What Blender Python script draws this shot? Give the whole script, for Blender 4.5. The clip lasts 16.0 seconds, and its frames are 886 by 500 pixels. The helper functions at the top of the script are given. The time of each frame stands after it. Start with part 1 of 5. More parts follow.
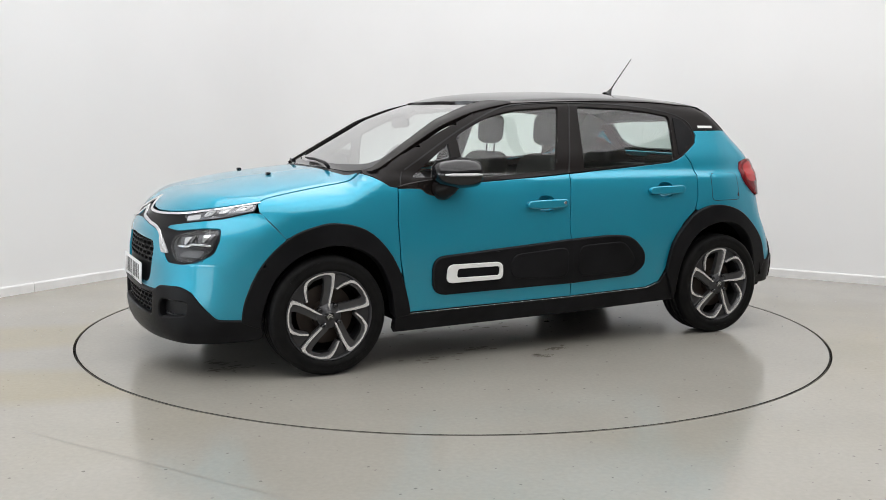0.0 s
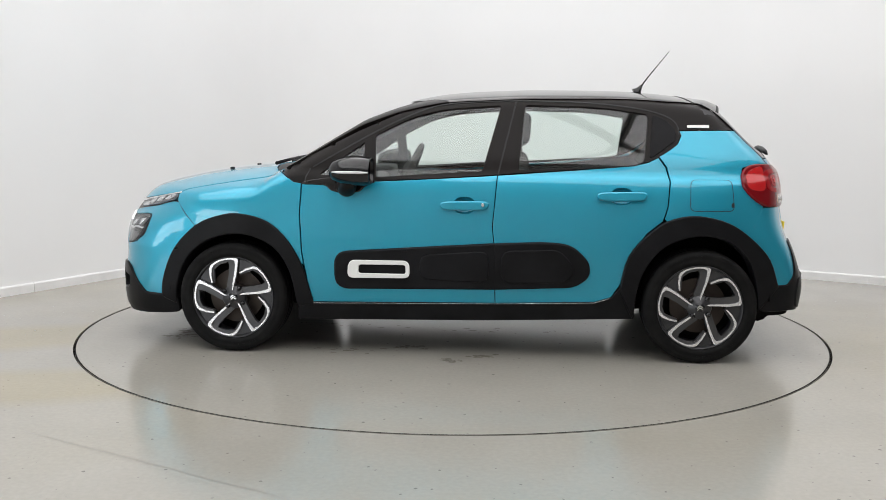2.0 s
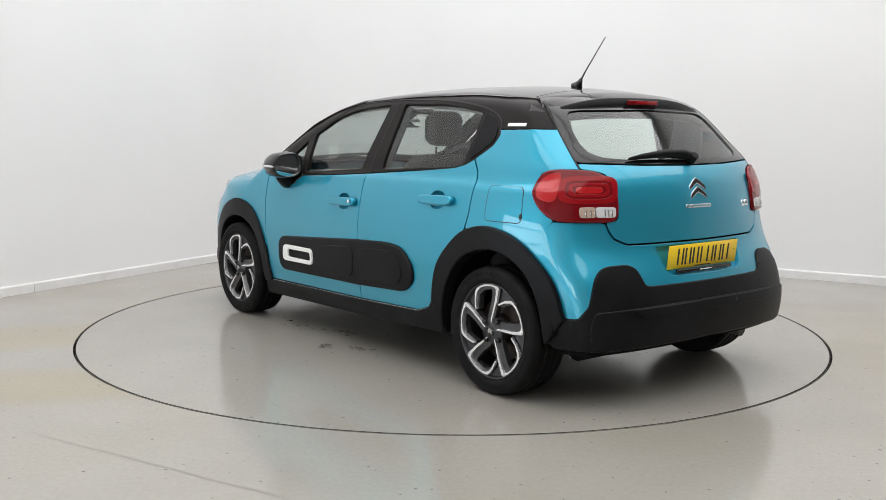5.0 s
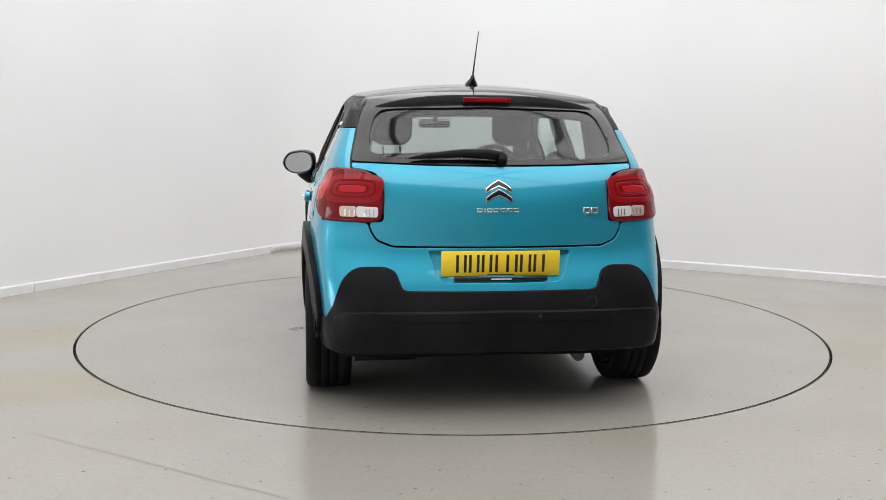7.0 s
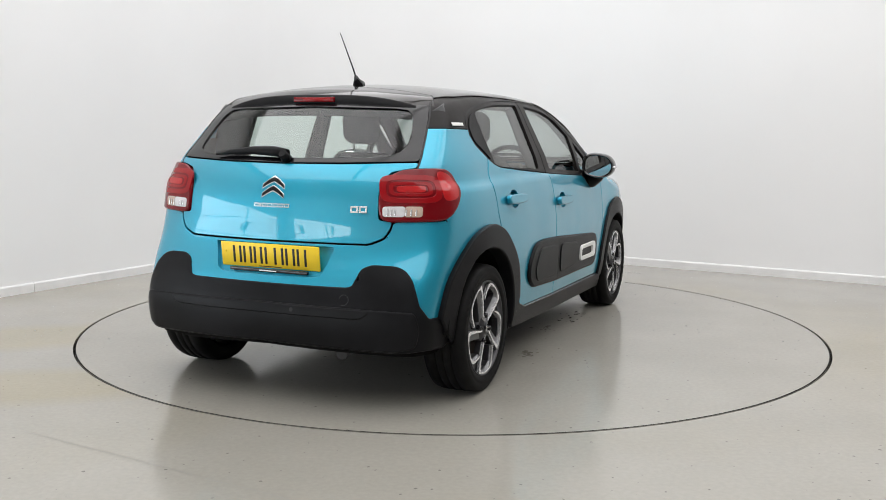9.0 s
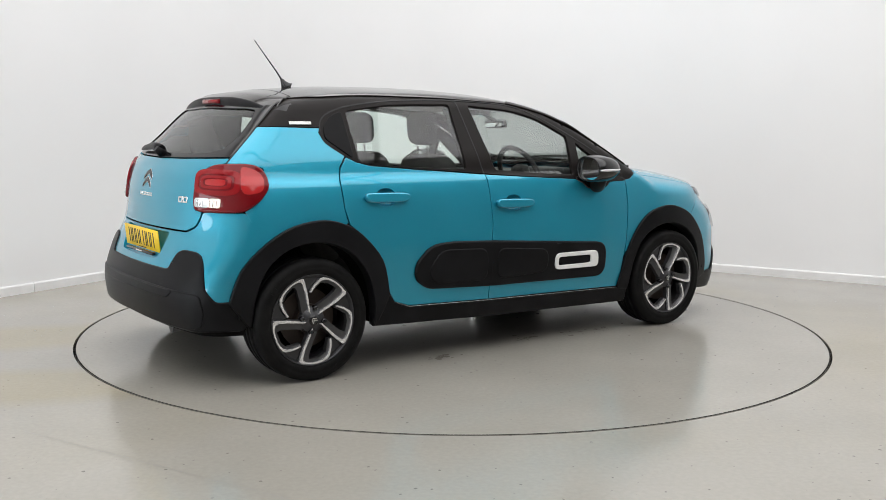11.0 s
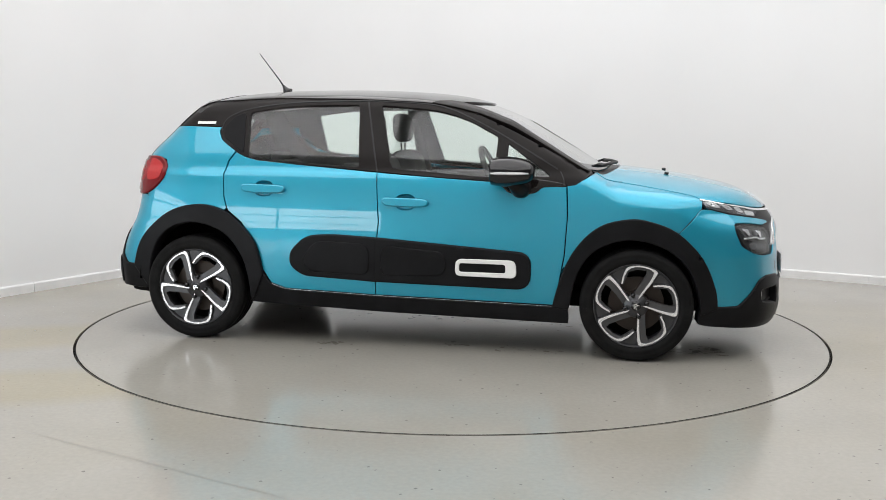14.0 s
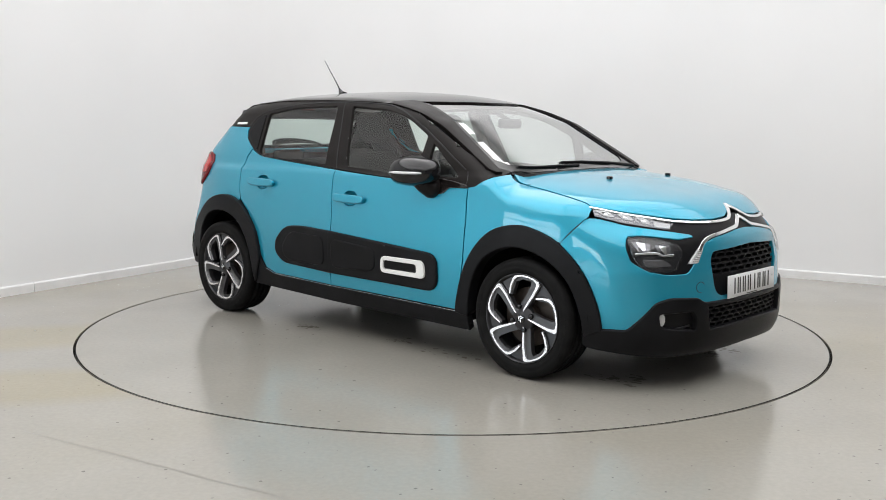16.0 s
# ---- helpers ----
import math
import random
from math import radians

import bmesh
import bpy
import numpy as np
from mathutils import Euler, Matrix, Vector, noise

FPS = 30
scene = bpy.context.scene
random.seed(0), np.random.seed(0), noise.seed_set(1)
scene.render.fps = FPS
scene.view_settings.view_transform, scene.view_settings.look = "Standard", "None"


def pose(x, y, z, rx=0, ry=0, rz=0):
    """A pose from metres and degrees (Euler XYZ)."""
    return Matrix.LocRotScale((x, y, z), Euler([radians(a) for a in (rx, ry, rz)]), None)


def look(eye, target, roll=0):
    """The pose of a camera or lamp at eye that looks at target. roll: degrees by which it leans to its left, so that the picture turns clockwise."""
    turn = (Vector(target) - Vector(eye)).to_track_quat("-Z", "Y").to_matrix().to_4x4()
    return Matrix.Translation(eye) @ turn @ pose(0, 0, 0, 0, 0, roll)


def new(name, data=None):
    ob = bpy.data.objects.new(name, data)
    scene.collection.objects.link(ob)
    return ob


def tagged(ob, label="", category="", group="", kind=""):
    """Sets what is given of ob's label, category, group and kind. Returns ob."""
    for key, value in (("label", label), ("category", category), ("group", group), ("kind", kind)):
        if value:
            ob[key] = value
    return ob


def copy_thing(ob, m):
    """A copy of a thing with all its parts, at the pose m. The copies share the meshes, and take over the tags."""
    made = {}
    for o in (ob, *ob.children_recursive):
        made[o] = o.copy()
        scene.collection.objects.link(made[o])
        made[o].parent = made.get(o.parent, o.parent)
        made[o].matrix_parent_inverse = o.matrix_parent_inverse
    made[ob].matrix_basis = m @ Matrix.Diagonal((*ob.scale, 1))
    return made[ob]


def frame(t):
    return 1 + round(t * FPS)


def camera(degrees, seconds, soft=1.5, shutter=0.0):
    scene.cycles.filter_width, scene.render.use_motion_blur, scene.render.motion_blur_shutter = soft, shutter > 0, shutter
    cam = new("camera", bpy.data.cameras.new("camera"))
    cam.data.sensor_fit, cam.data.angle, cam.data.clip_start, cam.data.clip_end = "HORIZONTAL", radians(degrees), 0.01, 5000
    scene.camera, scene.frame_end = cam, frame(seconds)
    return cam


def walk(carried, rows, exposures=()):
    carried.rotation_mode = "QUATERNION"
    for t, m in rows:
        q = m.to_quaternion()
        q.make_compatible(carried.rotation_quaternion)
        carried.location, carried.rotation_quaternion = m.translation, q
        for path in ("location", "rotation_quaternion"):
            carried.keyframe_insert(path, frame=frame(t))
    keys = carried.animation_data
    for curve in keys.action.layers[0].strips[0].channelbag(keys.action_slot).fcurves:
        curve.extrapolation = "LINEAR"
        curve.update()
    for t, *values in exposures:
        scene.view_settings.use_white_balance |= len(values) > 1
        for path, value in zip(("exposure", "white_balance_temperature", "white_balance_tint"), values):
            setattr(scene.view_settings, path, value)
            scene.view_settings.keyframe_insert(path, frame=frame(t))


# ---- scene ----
# the camera stands still on a tripod
eye = Vector((0.0, -6.092, 1.2514))
yaw, pitch = radians(0.5527), radians(-7.252)
ahead = Vector((-math.sin(yaw) * math.cos(pitch), math.cos(yaw) * math.cos(pitch), math.sin(pitch)))
cam = camera(49.2, 16.0, soft=0.8)
walk(cam, [(0.0, look(eye, eye + ahead, 0.4855)), (16.0, look(eye, eye + ahead, 0.4855))], [(0.0, 0.0), (16.0, 0.0)])

# faint daylight outside; the room's ceiling panels and its wide window do the work
world = bpy.data.worlds.new("world")
scene.world = world
world.use_nodes = True
sky = world.node_tree.nodes.new("ShaderNodeTexSky")
sky.sky_type, sky.sun_disc, sky.sun_elevation, sky.sun_rotation = "NISHITA", False, radians(35), radians(200)
back = world.node_tree.nodes["Background"]
back.inputs["Strength"].default_value = 0.1
world.node_tree.links.new(sky.outputs[0], back.inputs["Color"])


def area_light(name, m, sx, sy, watts, colour):
    data = bpy.data.lights.new(name, "AREA")
    data.shape, data.size, data.size_y, data.energy, data.color = "RECTANGLE", sx, sy, watts, colour
    ob = new(name, data)
    ob.matrix_world = m
    return ob


# ---- materials ----
def material(name, base, rough=0.5, metal=0.0, **more):
    m = bpy.data.materials.new(name)
    m.use_nodes = True
    p = m.node_tree.nodes["Principled BSDF"]
    p.inputs["Base Color"].default_value = (*base, 1)
    p.inputs["Roughness"].default_value, p.inputs["Metallic"].default_value = rough, metal
    for k, v in more.items():
        p.inputs[k.replace("_", " ")].default_value = v
    return m


def node(m, kind, **settings):
    n = m.node_tree.nodes.new(kind)
    for k, v in settings.items():
        if k in n.inputs:
            n.inputs[k].default_value = v
    return n


def noise_of(m, scale, detail=3.0, rough=0.55, stretch=None):
    n = node(m, "ShaderNodeTexNoise", Scale=scale, Detail=detail, Roughness=rough)
    c = node(m, "ShaderNodeTexCoord")
    mp = node(m, "ShaderNodeMapping")
    if stretch:
        mp.inputs["Scale"].default_value = stretch
    m.node_tree.links.new(c.outputs["Object"], mp.inputs["Vector"])
    m.node_tree.links.new(mp.outputs[0], n.inputs["Vector"])
    return n.outputs["Fac"]


def ramp(m, fac, *stops):
    r = node(m, "ShaderNodeValToRGB")
    e = r.color_ramp.elements
    while len(e) < len(stops):
        e.new(0.5)
    for el, (pos, col) in zip(e, stops):
        el.position, el.color = pos, ((*col, 1) if isinstance(col, tuple) else (col, col, col, 1))
    m.node_tree.links.new(fac, r.inputs["Fac"])
    return r.outputs["Color"]


def mixed(m, fac, a, b, how="MIX"):
    n = m.node_tree.nodes.new("ShaderNodeMix")
    n.data_type, n.blend_type = "RGBA", how
    for s, v in ((n.inputs[0], fac), (n.inputs[6], a), (n.inputs[7], b)):
        if hasattr(v, "is_linked"):
            m.node_tree.links.new(v, s)
        elif isinstance(v, tuple):
            s.default_value = (*v, 1)
        else:
            s.default_value = v
    return n.outputs[2]


def plug(m, out, name):
    m.node_tree.links.new(out, m.node_tree.nodes["Principled BSDF"].inputs[name])


def bump(m, out, strength, distance):
    b = node(m, "ShaderNodeBump", Strength=strength, Distance=distance)
    m.node_tree.links.new(out, b.inputs["Height"])
    plug(m, b.outputs[0], "Normal")


# metallic blue paint: flakes under a clear coat
PAINT = material("metallic_blue_paint", (0.02, 0.30, 0.43), 0.42, 0.6, Coat_Weight=1.0, Coat_Roughness=0.02)
f = noise_of(PAINT, 900, 1.0)
plug(PAINT, ramp(PAINT, f, (0.3, (0.005, 0.258, 0.385)), (0.7, (0.010, 0.352, 0.510))), "Base Color")
plug(PAINT, ramp(PAINT, noise_of(PAINT, 3.0), (0.3, 0.38), (0.7, 0.46)), "Roughness")
BLACK_PAINT = material("gloss_black_paint", (0.010, 0.008, 0.0075), 0.1, 0.0, Specular_IOR_Level=0.5)
plug(BLACK_PAINT, ramp(BLACK_PAINT, noise_of(BLACK_PAINT, 4.0), (0.3, 0.06), (0.7, 0.12)), "Roughness")
SATIN = material("satin_black_pillar_paint", (0.012, 0.010, 0.0095), 0.38, Specular_IOR_Level=0.14)
plug(SATIN, ramp(SATIN, noise_of(SATIN, 6.0, 4.0), (0.3, 0.33), (0.7, 0.43)), "Roughness")
CLADDING = material("textured_black_plastic", (0.012, 0.012, 0.013), 0.36, Specular_IOR_Level=0.10)
plug(CLADDING, ramp(CLADDING, noise_of(CLADDING, 5.0, 5.0), (0.3, (0.006, 0.006, 0.0065)), (0.75, (0.012, 0.012, 0.0135))), "Base Color")
bump(CLADDING, noise_of(CLADDING, 700, 1.0), 0.25, 0.0006)
GLOSS_BLACK = material("gloss_black_plastic", (0.006, 0.006, 0.007), 0.12)
GRILLE = material("satin_black_grille", (0.008, 0.008, 0.009), 0.45, Specular_IOR_Level=0.2)
SEAL = material("black_rubber_seal", (0.010, 0.010, 0.011), 0.6)
UNDER = material("dark_underbody", (0.006, 0.006, 0.006), 0.9, Specular_IOR_Level=0.1)
plug(UNDER, ramp(UNDER, noise_of(UNDER, 9.0, 5.0), (0.3, (0.004, 0.004, 0.004)), (0.7, (0.010, 0.0095, 0.009))), "Base Color")
TYRE = material("tyre_rubber", (0.016, 0.016, 0.017), 0.62, Specular_IOR_Level=0.12)
plug(TYRE, ramp(TYRE, noise_of(TYRE, 14.0, 5.0), (0.35, (0.004, 0.004, 0.0042)), (0.75, (0.010, 0.0098, 0.0095))), "Base Color")
bump(TYRE, noise_of(TYRE, 260, 2.0), 0.2, 0.001)
MACHINED = material("machined_alloy", (0.86, 0.86, 0.87), 0.26, 0.75)
bump(MACHINED, noise_of(MACHINED, 500, 1.0), 0.08, 0.0005)
SPOKE_GREY = material("grey_painted_spoke", (0.075, 0.075, 0.078), 0.3, 0.6)
DARK_ALLOY = material("dark_grey_alloy", (0.055, 0.055, 0.058), 0.35, 0.6)
CHROME = material("chrome", (0.86, 0.87, 0.88), 0.06, 1.0)
WHITE_TRIM = material("white_trim", (0.82, 0.82, 0.80), 0.35)
SEAT = material("charcoal_seat_cloth", (0.035, 0.034, 0.034), 0.9)
plug(SEAT, ramp(SEAT, noise_of(SEAT, 160, 3.0), (0.35, (0.026, 0.025, 0.025)), (0.7, (0.05, 0.048, 0.047))), "Base Color")
DASH = material("dark_dashboard_plastic", (0.03, 0.03, 0.032), 0.6)
bump(DASH, noise_of(DASH, 420, 1.0), 0.3, 0.0006)
LINING = material("pale_grey_headlining", (0.42, 0.41, 0.39), 0.95)
RED_LENS = material("red_lens", (0.26, 0.005, 0.008), 0.08, 0.0, Specular_IOR_Level=0.25, Coat_Weight=0.1, Coat_Roughness=0.02)
DARK_RED = material("dark_red_lens", (0.15, 0.003, 0.006), 0.06, 0.0, Specular_IOR_Level=0.25, Coat_Weight=0.1, Coat_Roughness=0.02)
BRIGHT_RED = material("bright_red_lens", (0.42, 0.010, 0.012), 0.12, 0.0, Coat_Weight=0.2)
CLEAR_LENS = material("clear_lens", (0.62, 0.62, 0.63), 0.1, 0.0, Coat_Weight=1.0, Coat_Roughness=0.02)
AMBER_LENS = material("pale_amber_lens", (0.55, 0.42, 0.34), 0.12, 0.2, Coat_Weight=1.0)
LAMP_BOWL = material("dark_lamp_housing", (0.022, 0.022, 0.024), 0.25, 0.2)
SMOKED = material("smoked_reflector", (0.22, 0.22, 0.23), 0.12, 0.7)
PLATE_YELLOW = material("yellow_reflective_plate", (0.87, 0.60, 0.02), 0.4)
PLATE_WHITE = material("white_reflective_plate", (0.72, 0.73, 0.74), 0.4)
INK = material("black_print", (0.012, 0.012, 0.012), 0.5)
MIRROR = material("mirror_glass", (0.85, 0.87, 0.88), 0.02, 1.0)
RUST = material("brake_disc_steel", (0.045, 0.034, 0.028), 0.5, 0.5)


def glass_material(name, tint, base=0.045):
    """Thin tinted pane: a clear tint with a mirror coat that grows towards grazing."""
    m = bpy.data.materials.new(name)
    m.use_nodes = True
    t = m.node_tree
    t.nodes.remove(t.nodes["Principled BSDF"])
    out = t.nodes["Material Output"]
    clear, shine, mix, lw = (t.nodes.new(k) for k in ("ShaderNodeBsdfTransparent", "ShaderNodeBsdfGlossy", "ShaderNodeMixShader", "ShaderNodeLayerWeight"))
    power, scale = t.nodes.new("ShaderNodeMath"), t.nodes.new("ShaderNodeMath")
    lw.inputs["Blend"].default_value = 0.5
    power.operation, power.inputs[1].default_value = "POWER", 4.0
    scale.operation, scale.inputs[1].default_value, scale.inputs[2].default_value = "MULTIPLY_ADD", 0.9, base
    clear.inputs["Color"].default_value = (*tint, 1)
    shine.inputs["Roughness"].default_value = 0.015
    for a, b in ((lw.outputs["Facing"], power.inputs[0]), (power.outputs[0], scale.inputs[0]), (scale.outputs[0], mix.inputs[0]), (clear.outputs[0], mix.inputs[1]), (shine.outputs[0], mix.inputs[2]), (mix.outputs[0], out.inputs["Surface"])):
        t.links.new(a, b)
    return m


GLASS = glass_material("green_tinted_glass", (0.87, 0.94, 0.91), 0.075)
SCREEN_GLASS = glass_material("windscreen_glass", (0.86, 0.93, 0.90), 0.40)
REAR_GLASS = glass_material("tinted_rear_glass", (0.70, 0.78, 0.75), 0.06)
LENS_GLASS = glass_material("lamp_cover_glass", (0.90, 0.91, 0.92))

# room surfaces
WALL = material("matt_white_wall_paint", (0.80, 0.798, 0.79), 0.7)
plug(WALL, ramp(WALL, noise_of(WALL, 0.7, 3.0), (0.3, (0.785, 0.785, 0.785)), (0.7, (0.815, 0.815, 0.815))), "Base Color")
bump(WALL, noise_of(WALL, 120, 3.0), 0.05, 0.002)
WALL_GREY = material("dark_grey_wall_paint", (0.2, 0.195, 0.19), 0.7)
plug(WALL_GREY, ramp(WALL_GREY, noise_of(WALL_GREY, 0.7, 3.0), (0.3, (0.19, 0.185, 0.18)), (0.7, (0.21, 0.205, 0.20))), "Base Color")
SKIRT = material("white_satin_skirting", (0.77, 0.765, 0.76), 0.5, Specular_IOR_Level=0.3)
plug(SKIRT, ramp(SKIRT, noise_of(SKIRT, 6.0, 4.0), (0.3, (0.72, 0.715, 0.705)), (0.6, (0.775, 0.77, 0.765))), "Base Color")
CEILING = material("white_ceiling_paint", (0.82, 0.82, 0.81), 0.8)
def resin(name, warm_reflections):
    """Polished grey resin, with long yellowish reflections painted in at the given places."""
    m = material(name, (0.28, 0.26, 0.21), 0.14, Specular_IOR_Level=0.6)
    big = ramp(m, noise_of(m, 0.8, 4.0), (0.3, (0.300, 0.285, 0.250)), (0.7, (0.340, 0.323, 0.286)))
    fine = ramp(m, noise_of(m, 45, 4.0), (0.35, 0.93), (0.7, 1.0))
    specks = ramp(m, noise_of(m, 38, 0.0), (0.15, 0.55), (0.19, 1.0))
    if warm_reflections:
        big = mixed(m, 1.0, big, ramp(m, noise_of(m, 0.55, 2.0, 0.4), (0.45, (1.0, 1.0, 1.0)), (0.72, (1.0, 0.965, 0.86))), "MULTIPLY")
    # yellowish reflections laid into the base colour as soft ellipses
    for where, size, turn in warm_reflections:
        tc, mp, gr = node(m, "ShaderNodeTexCoord"), node(m, "ShaderNodeMapping"), node(m, "ShaderNodeTexGradient")
        mp.vector_type, gr.gradient_type = "TEXTURE", "SPHERICAL"
        mp.inputs["Location"].default_value, mp.inputs["Scale"].default_value, mp.inputs["Rotation"].default_value[2] = where, size, radians(turn)
        m.node_tree.links.new(tc.outputs["Object"], mp.inputs["Vector"])
        m.node_tree.links.new(mp.outputs[0], gr.inputs["Vector"])
        big = mixed(m, 1.0, big, ramp(m, gr.outputs["Fac"], (0.0, (1.0, 1.0, 1.0)), (0.45, (1.0, 0.95, 0.80))), "MULTIPLY")
    plug(m, mixed(m, 1.0, mixed(m, 1.0, big, fine, "MULTIPLY"), specks, "MULTIPLY"), "Base Color")
    plug(m, ramp(m, noise_of(m, 1.6, 5.0), (0.3, 0.13), (0.7, 0.20)), "Roughness")
    bump(m, noise_of(m, 5.0, 3.0), 0.05, 0.01)
    return m


# two warm reflections are painted into the floor's colour on the left
FLOOR = resin("polished_grey_resin_floor", [((-2.75, -0.62, 0), (1.5, 0.42, 1), 20), ((-2.15, -1.62, 0), (1.25, 0.40, 1), 12)])
TABLE_TOP = resin("turntable_resin", [])
WET = material("wet_floor_film", (0.19, 0.175, 0.145), 0.05)
GAP = material("dark_gap", (0.007, 0.0065, 0.006), 0.9, Specular_IOR_Level=0.05)
CRACK = material("floor_crack", (0.20, 0.19, 0.175), 0.8)
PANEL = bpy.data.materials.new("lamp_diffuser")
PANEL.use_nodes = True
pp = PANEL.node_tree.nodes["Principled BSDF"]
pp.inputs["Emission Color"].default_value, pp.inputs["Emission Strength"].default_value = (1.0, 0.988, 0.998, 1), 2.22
# ---- the car's outer skin as a field: below zero inside ----
def smax(a, b, k):
    h = np.clip(0.5 + 0.5 * (a - b) / k, 0, 1)
    return b + (a - b) * h + k * h * (1 - h)


def smin(a, b, k):
    return -smax(-a, -b, k)


def curve(x, *pts):
    """A smooth curve through the pairs, held flat past its ends."""
    xs, ys = np.array(pts[0::2], float), np.array(pts[1::2], float)
    slope = np.gradient(ys, xs)
    x = np.clip(np.asarray(x, float), xs[0], xs[-1])
    i = np.clip(np.searchsorted(xs, x) - 1, 0, len(xs) - 2)
    h = xs[i + 1] - xs[i]
    t = (x - xs[i]) / h
    return ((1 + 2 * t) * (1 - t) ** 2 * ys[i] + t * (1 - t) ** 2 * h * slope[i]
            + t * t * (3 - 2 * t) * ys[i + 1] + t * t * (t - 1) * h * slope[i + 1])


def half_width(x, z):
    plan = curve(x, -2.0, 0.700, -1.65, 0.775, -1.40, 0.822, -1.0, 0.838, -0.3, 0.840, 0.5, 0.838, 1.0, 0.842, 1.3, 0.846, 1.55, 0.812, 1.8, 0.745, 2.1, 0.63)
    low = curve(z, 0.1, -0.070, 0.2, -0.040, 0.32, -0.014, 0.45, -0.004, 0.6, 0.0, 0.75, -0.006, 0.85, -0.016, 0.93, -0.030, 1.0, -0.050)
    zb = 1.0
    tuck = curve(x, -1.7, 0.46, -1.3, 0.44, -0.9, 0.42, 0.0, 0.42, 1.0, 0.45)
    return plan + low - tuck * np.maximum(z - zb + 0.03 * np.exp(-((z - zb) / 0.06) ** 2), 0) * (z > zb - 0.03)


def hood_top(x, y):
    mid = curve(x, 0.9, 1.045, 1.3, 1.010, 1.65, 0.958, 1.88, 0.893, 2.0, 0.825, 2.1, 0.74)
    return mid - 0.085 * np.abs(y / 0.72) ** 3


def cabin_top(x, y):
    roof = curve(x, -1.75, 1.30, -1.48, 1.385, -1.30, 1.427, -0.99, 1.463, -0.59, 1.475, -0.19, 1.469, 0.2, 1.437, 0.5, 1.37) - 0.055 * (y / 0.6) ** 2
    screen = 1.027 + (1.067 - 0.18 * y * y - x) / 1.72
    return roof, screen


def nose(y, z):
    mid = curve(z, 0.1, 2.00, 0.19, 2.06, 0.36, 2.085, 0.5, 2.075, 0.62, 2.070, 0.72, 2.062, 0.80, 2.028, 0.95, 1.95)
    return mid - curve(z, 0.58, 0.15, 0.7, 0.30, 0.80, 0.50) * y * y - curve(z, 0.58, 0.55, 0.7, 0.47, 0.80, 0.35) * y ** 4


def tail(y, z):
    mid = curve(z, 0.15, -1.85, 0.3, -1.895, 0.42, -1.905, 0.56, -1.870, 0.72, -1.815, 0.85, -1.805, 0.95, -1.790, 1.02, -1.768, 1.08, -1.733, 1.2, -1.605, 1.35, -1.450, 1.5, -1.30)
    return mid + curve(z, 0.3, 0.12, 0.6, 0.13, 0.85, 0.22) * y * y + 0.15 * y ** 4


def field(x, y, z):
    y = np.abs(y)
    side = y - half_width(x, z)
    roof, screen = cabin_top(x, y)
    cabin = smax((z - roof) * 0.98, (z - screen) * 0.86, 0.05)
    top = smin((z - hood_top(x, y)) * 0.97, cabin, 0.015)
    f = smax(side * 0.95, top, 0.055)
    f = smax(f, (x - nose(y, z)) * 0.9, 0.075)
    f = smax(f, (tail(y, z) - x) * 0.85, 0.070)
    return smax(f, 0.17 - z, 0.04)


def skin(base, way, far=2.2):
    """Where rays from inside leave the skin."""
    base, way = np.broadcast_arrays(np.asarray(base, float), np.asarray(way, float))
    lo, hi = np.zeros(len(base)), np.full(len(base), far)
    for _ in range(25):
        m = (lo + hi) / 2
        q = base + way * m[:, None]
        out = field(q[:, 0], q[:, 1], q[:, 2]) > 0
        lo, hi = np.where(out, lo, m), np.where(out, m, hi)
    return base + way * lo[:, None]


def normal(q):
    e = 0.003
    g = np.stack([field(*(q + d).T) - field(*(q - d).T) for d in np.eye(3) * e], 1)
    return g / (np.linalg.norm(g, axis=1, keepdims=True) + 1e-12)


FRONT, BACK, BEND = 1.15, -1.10, 0.8


def around(u, z):
    """Base and way of the ray for the place u along the car's outline, from tail to nose on the left side."""
    u, z = np.asarray(u, float), np.asarray(z, float)
    a = np.where(u > FRONT, (u - FRONT) / BEND, np.where(u < BACK, (u - BACK) / BEND, 0.0))
    base = np.stack([np.clip(u, BACK, FRONT), 0 * u, z], 1)
    return base, np.stack([np.sin(a), np.cos(a), 0 * u], 1)


def lift_around(uv):
    return skin(*around(uv[:, 0], uv[:, 1]))


def lift_top(uv):
    n = len(uv)
    return skin(np.stack([uv[:, 0], uv[:, 1], np.full(n, 0.6)], 1), np.array([[0, 0, 1.0]]))


def to_u(q):
    a = np.where(q[:, 0] > FRONT, np.arctan2(q[:, 0] - FRONT, q[:, 1]), np.where(q[:, 0] < BACK, np.arctan2(q[:, 0] - BACK, q[:, 1]), 0))
    return np.where(a == 0, q[:, 0], np.where(a > 0, FRONT, BACK) + BEND * a)


def dense(pts, step=0.03, closed=True):
    """The outline with points put in along its edges."""
    pts = [np.array(p, float) for p in pts]
    out = []
    for i in range(len(pts) if closed else len(pts) - 1):
        a, b = pts[i], pts[(i + 1) % len(pts)]
        n = max(1, int(np.ceil(np.linalg.norm(b - a) / step)))
        out += [a + (b - a) * k / n for k in range(n)]
    return np.array(out if closed else out + [pts[-1]])


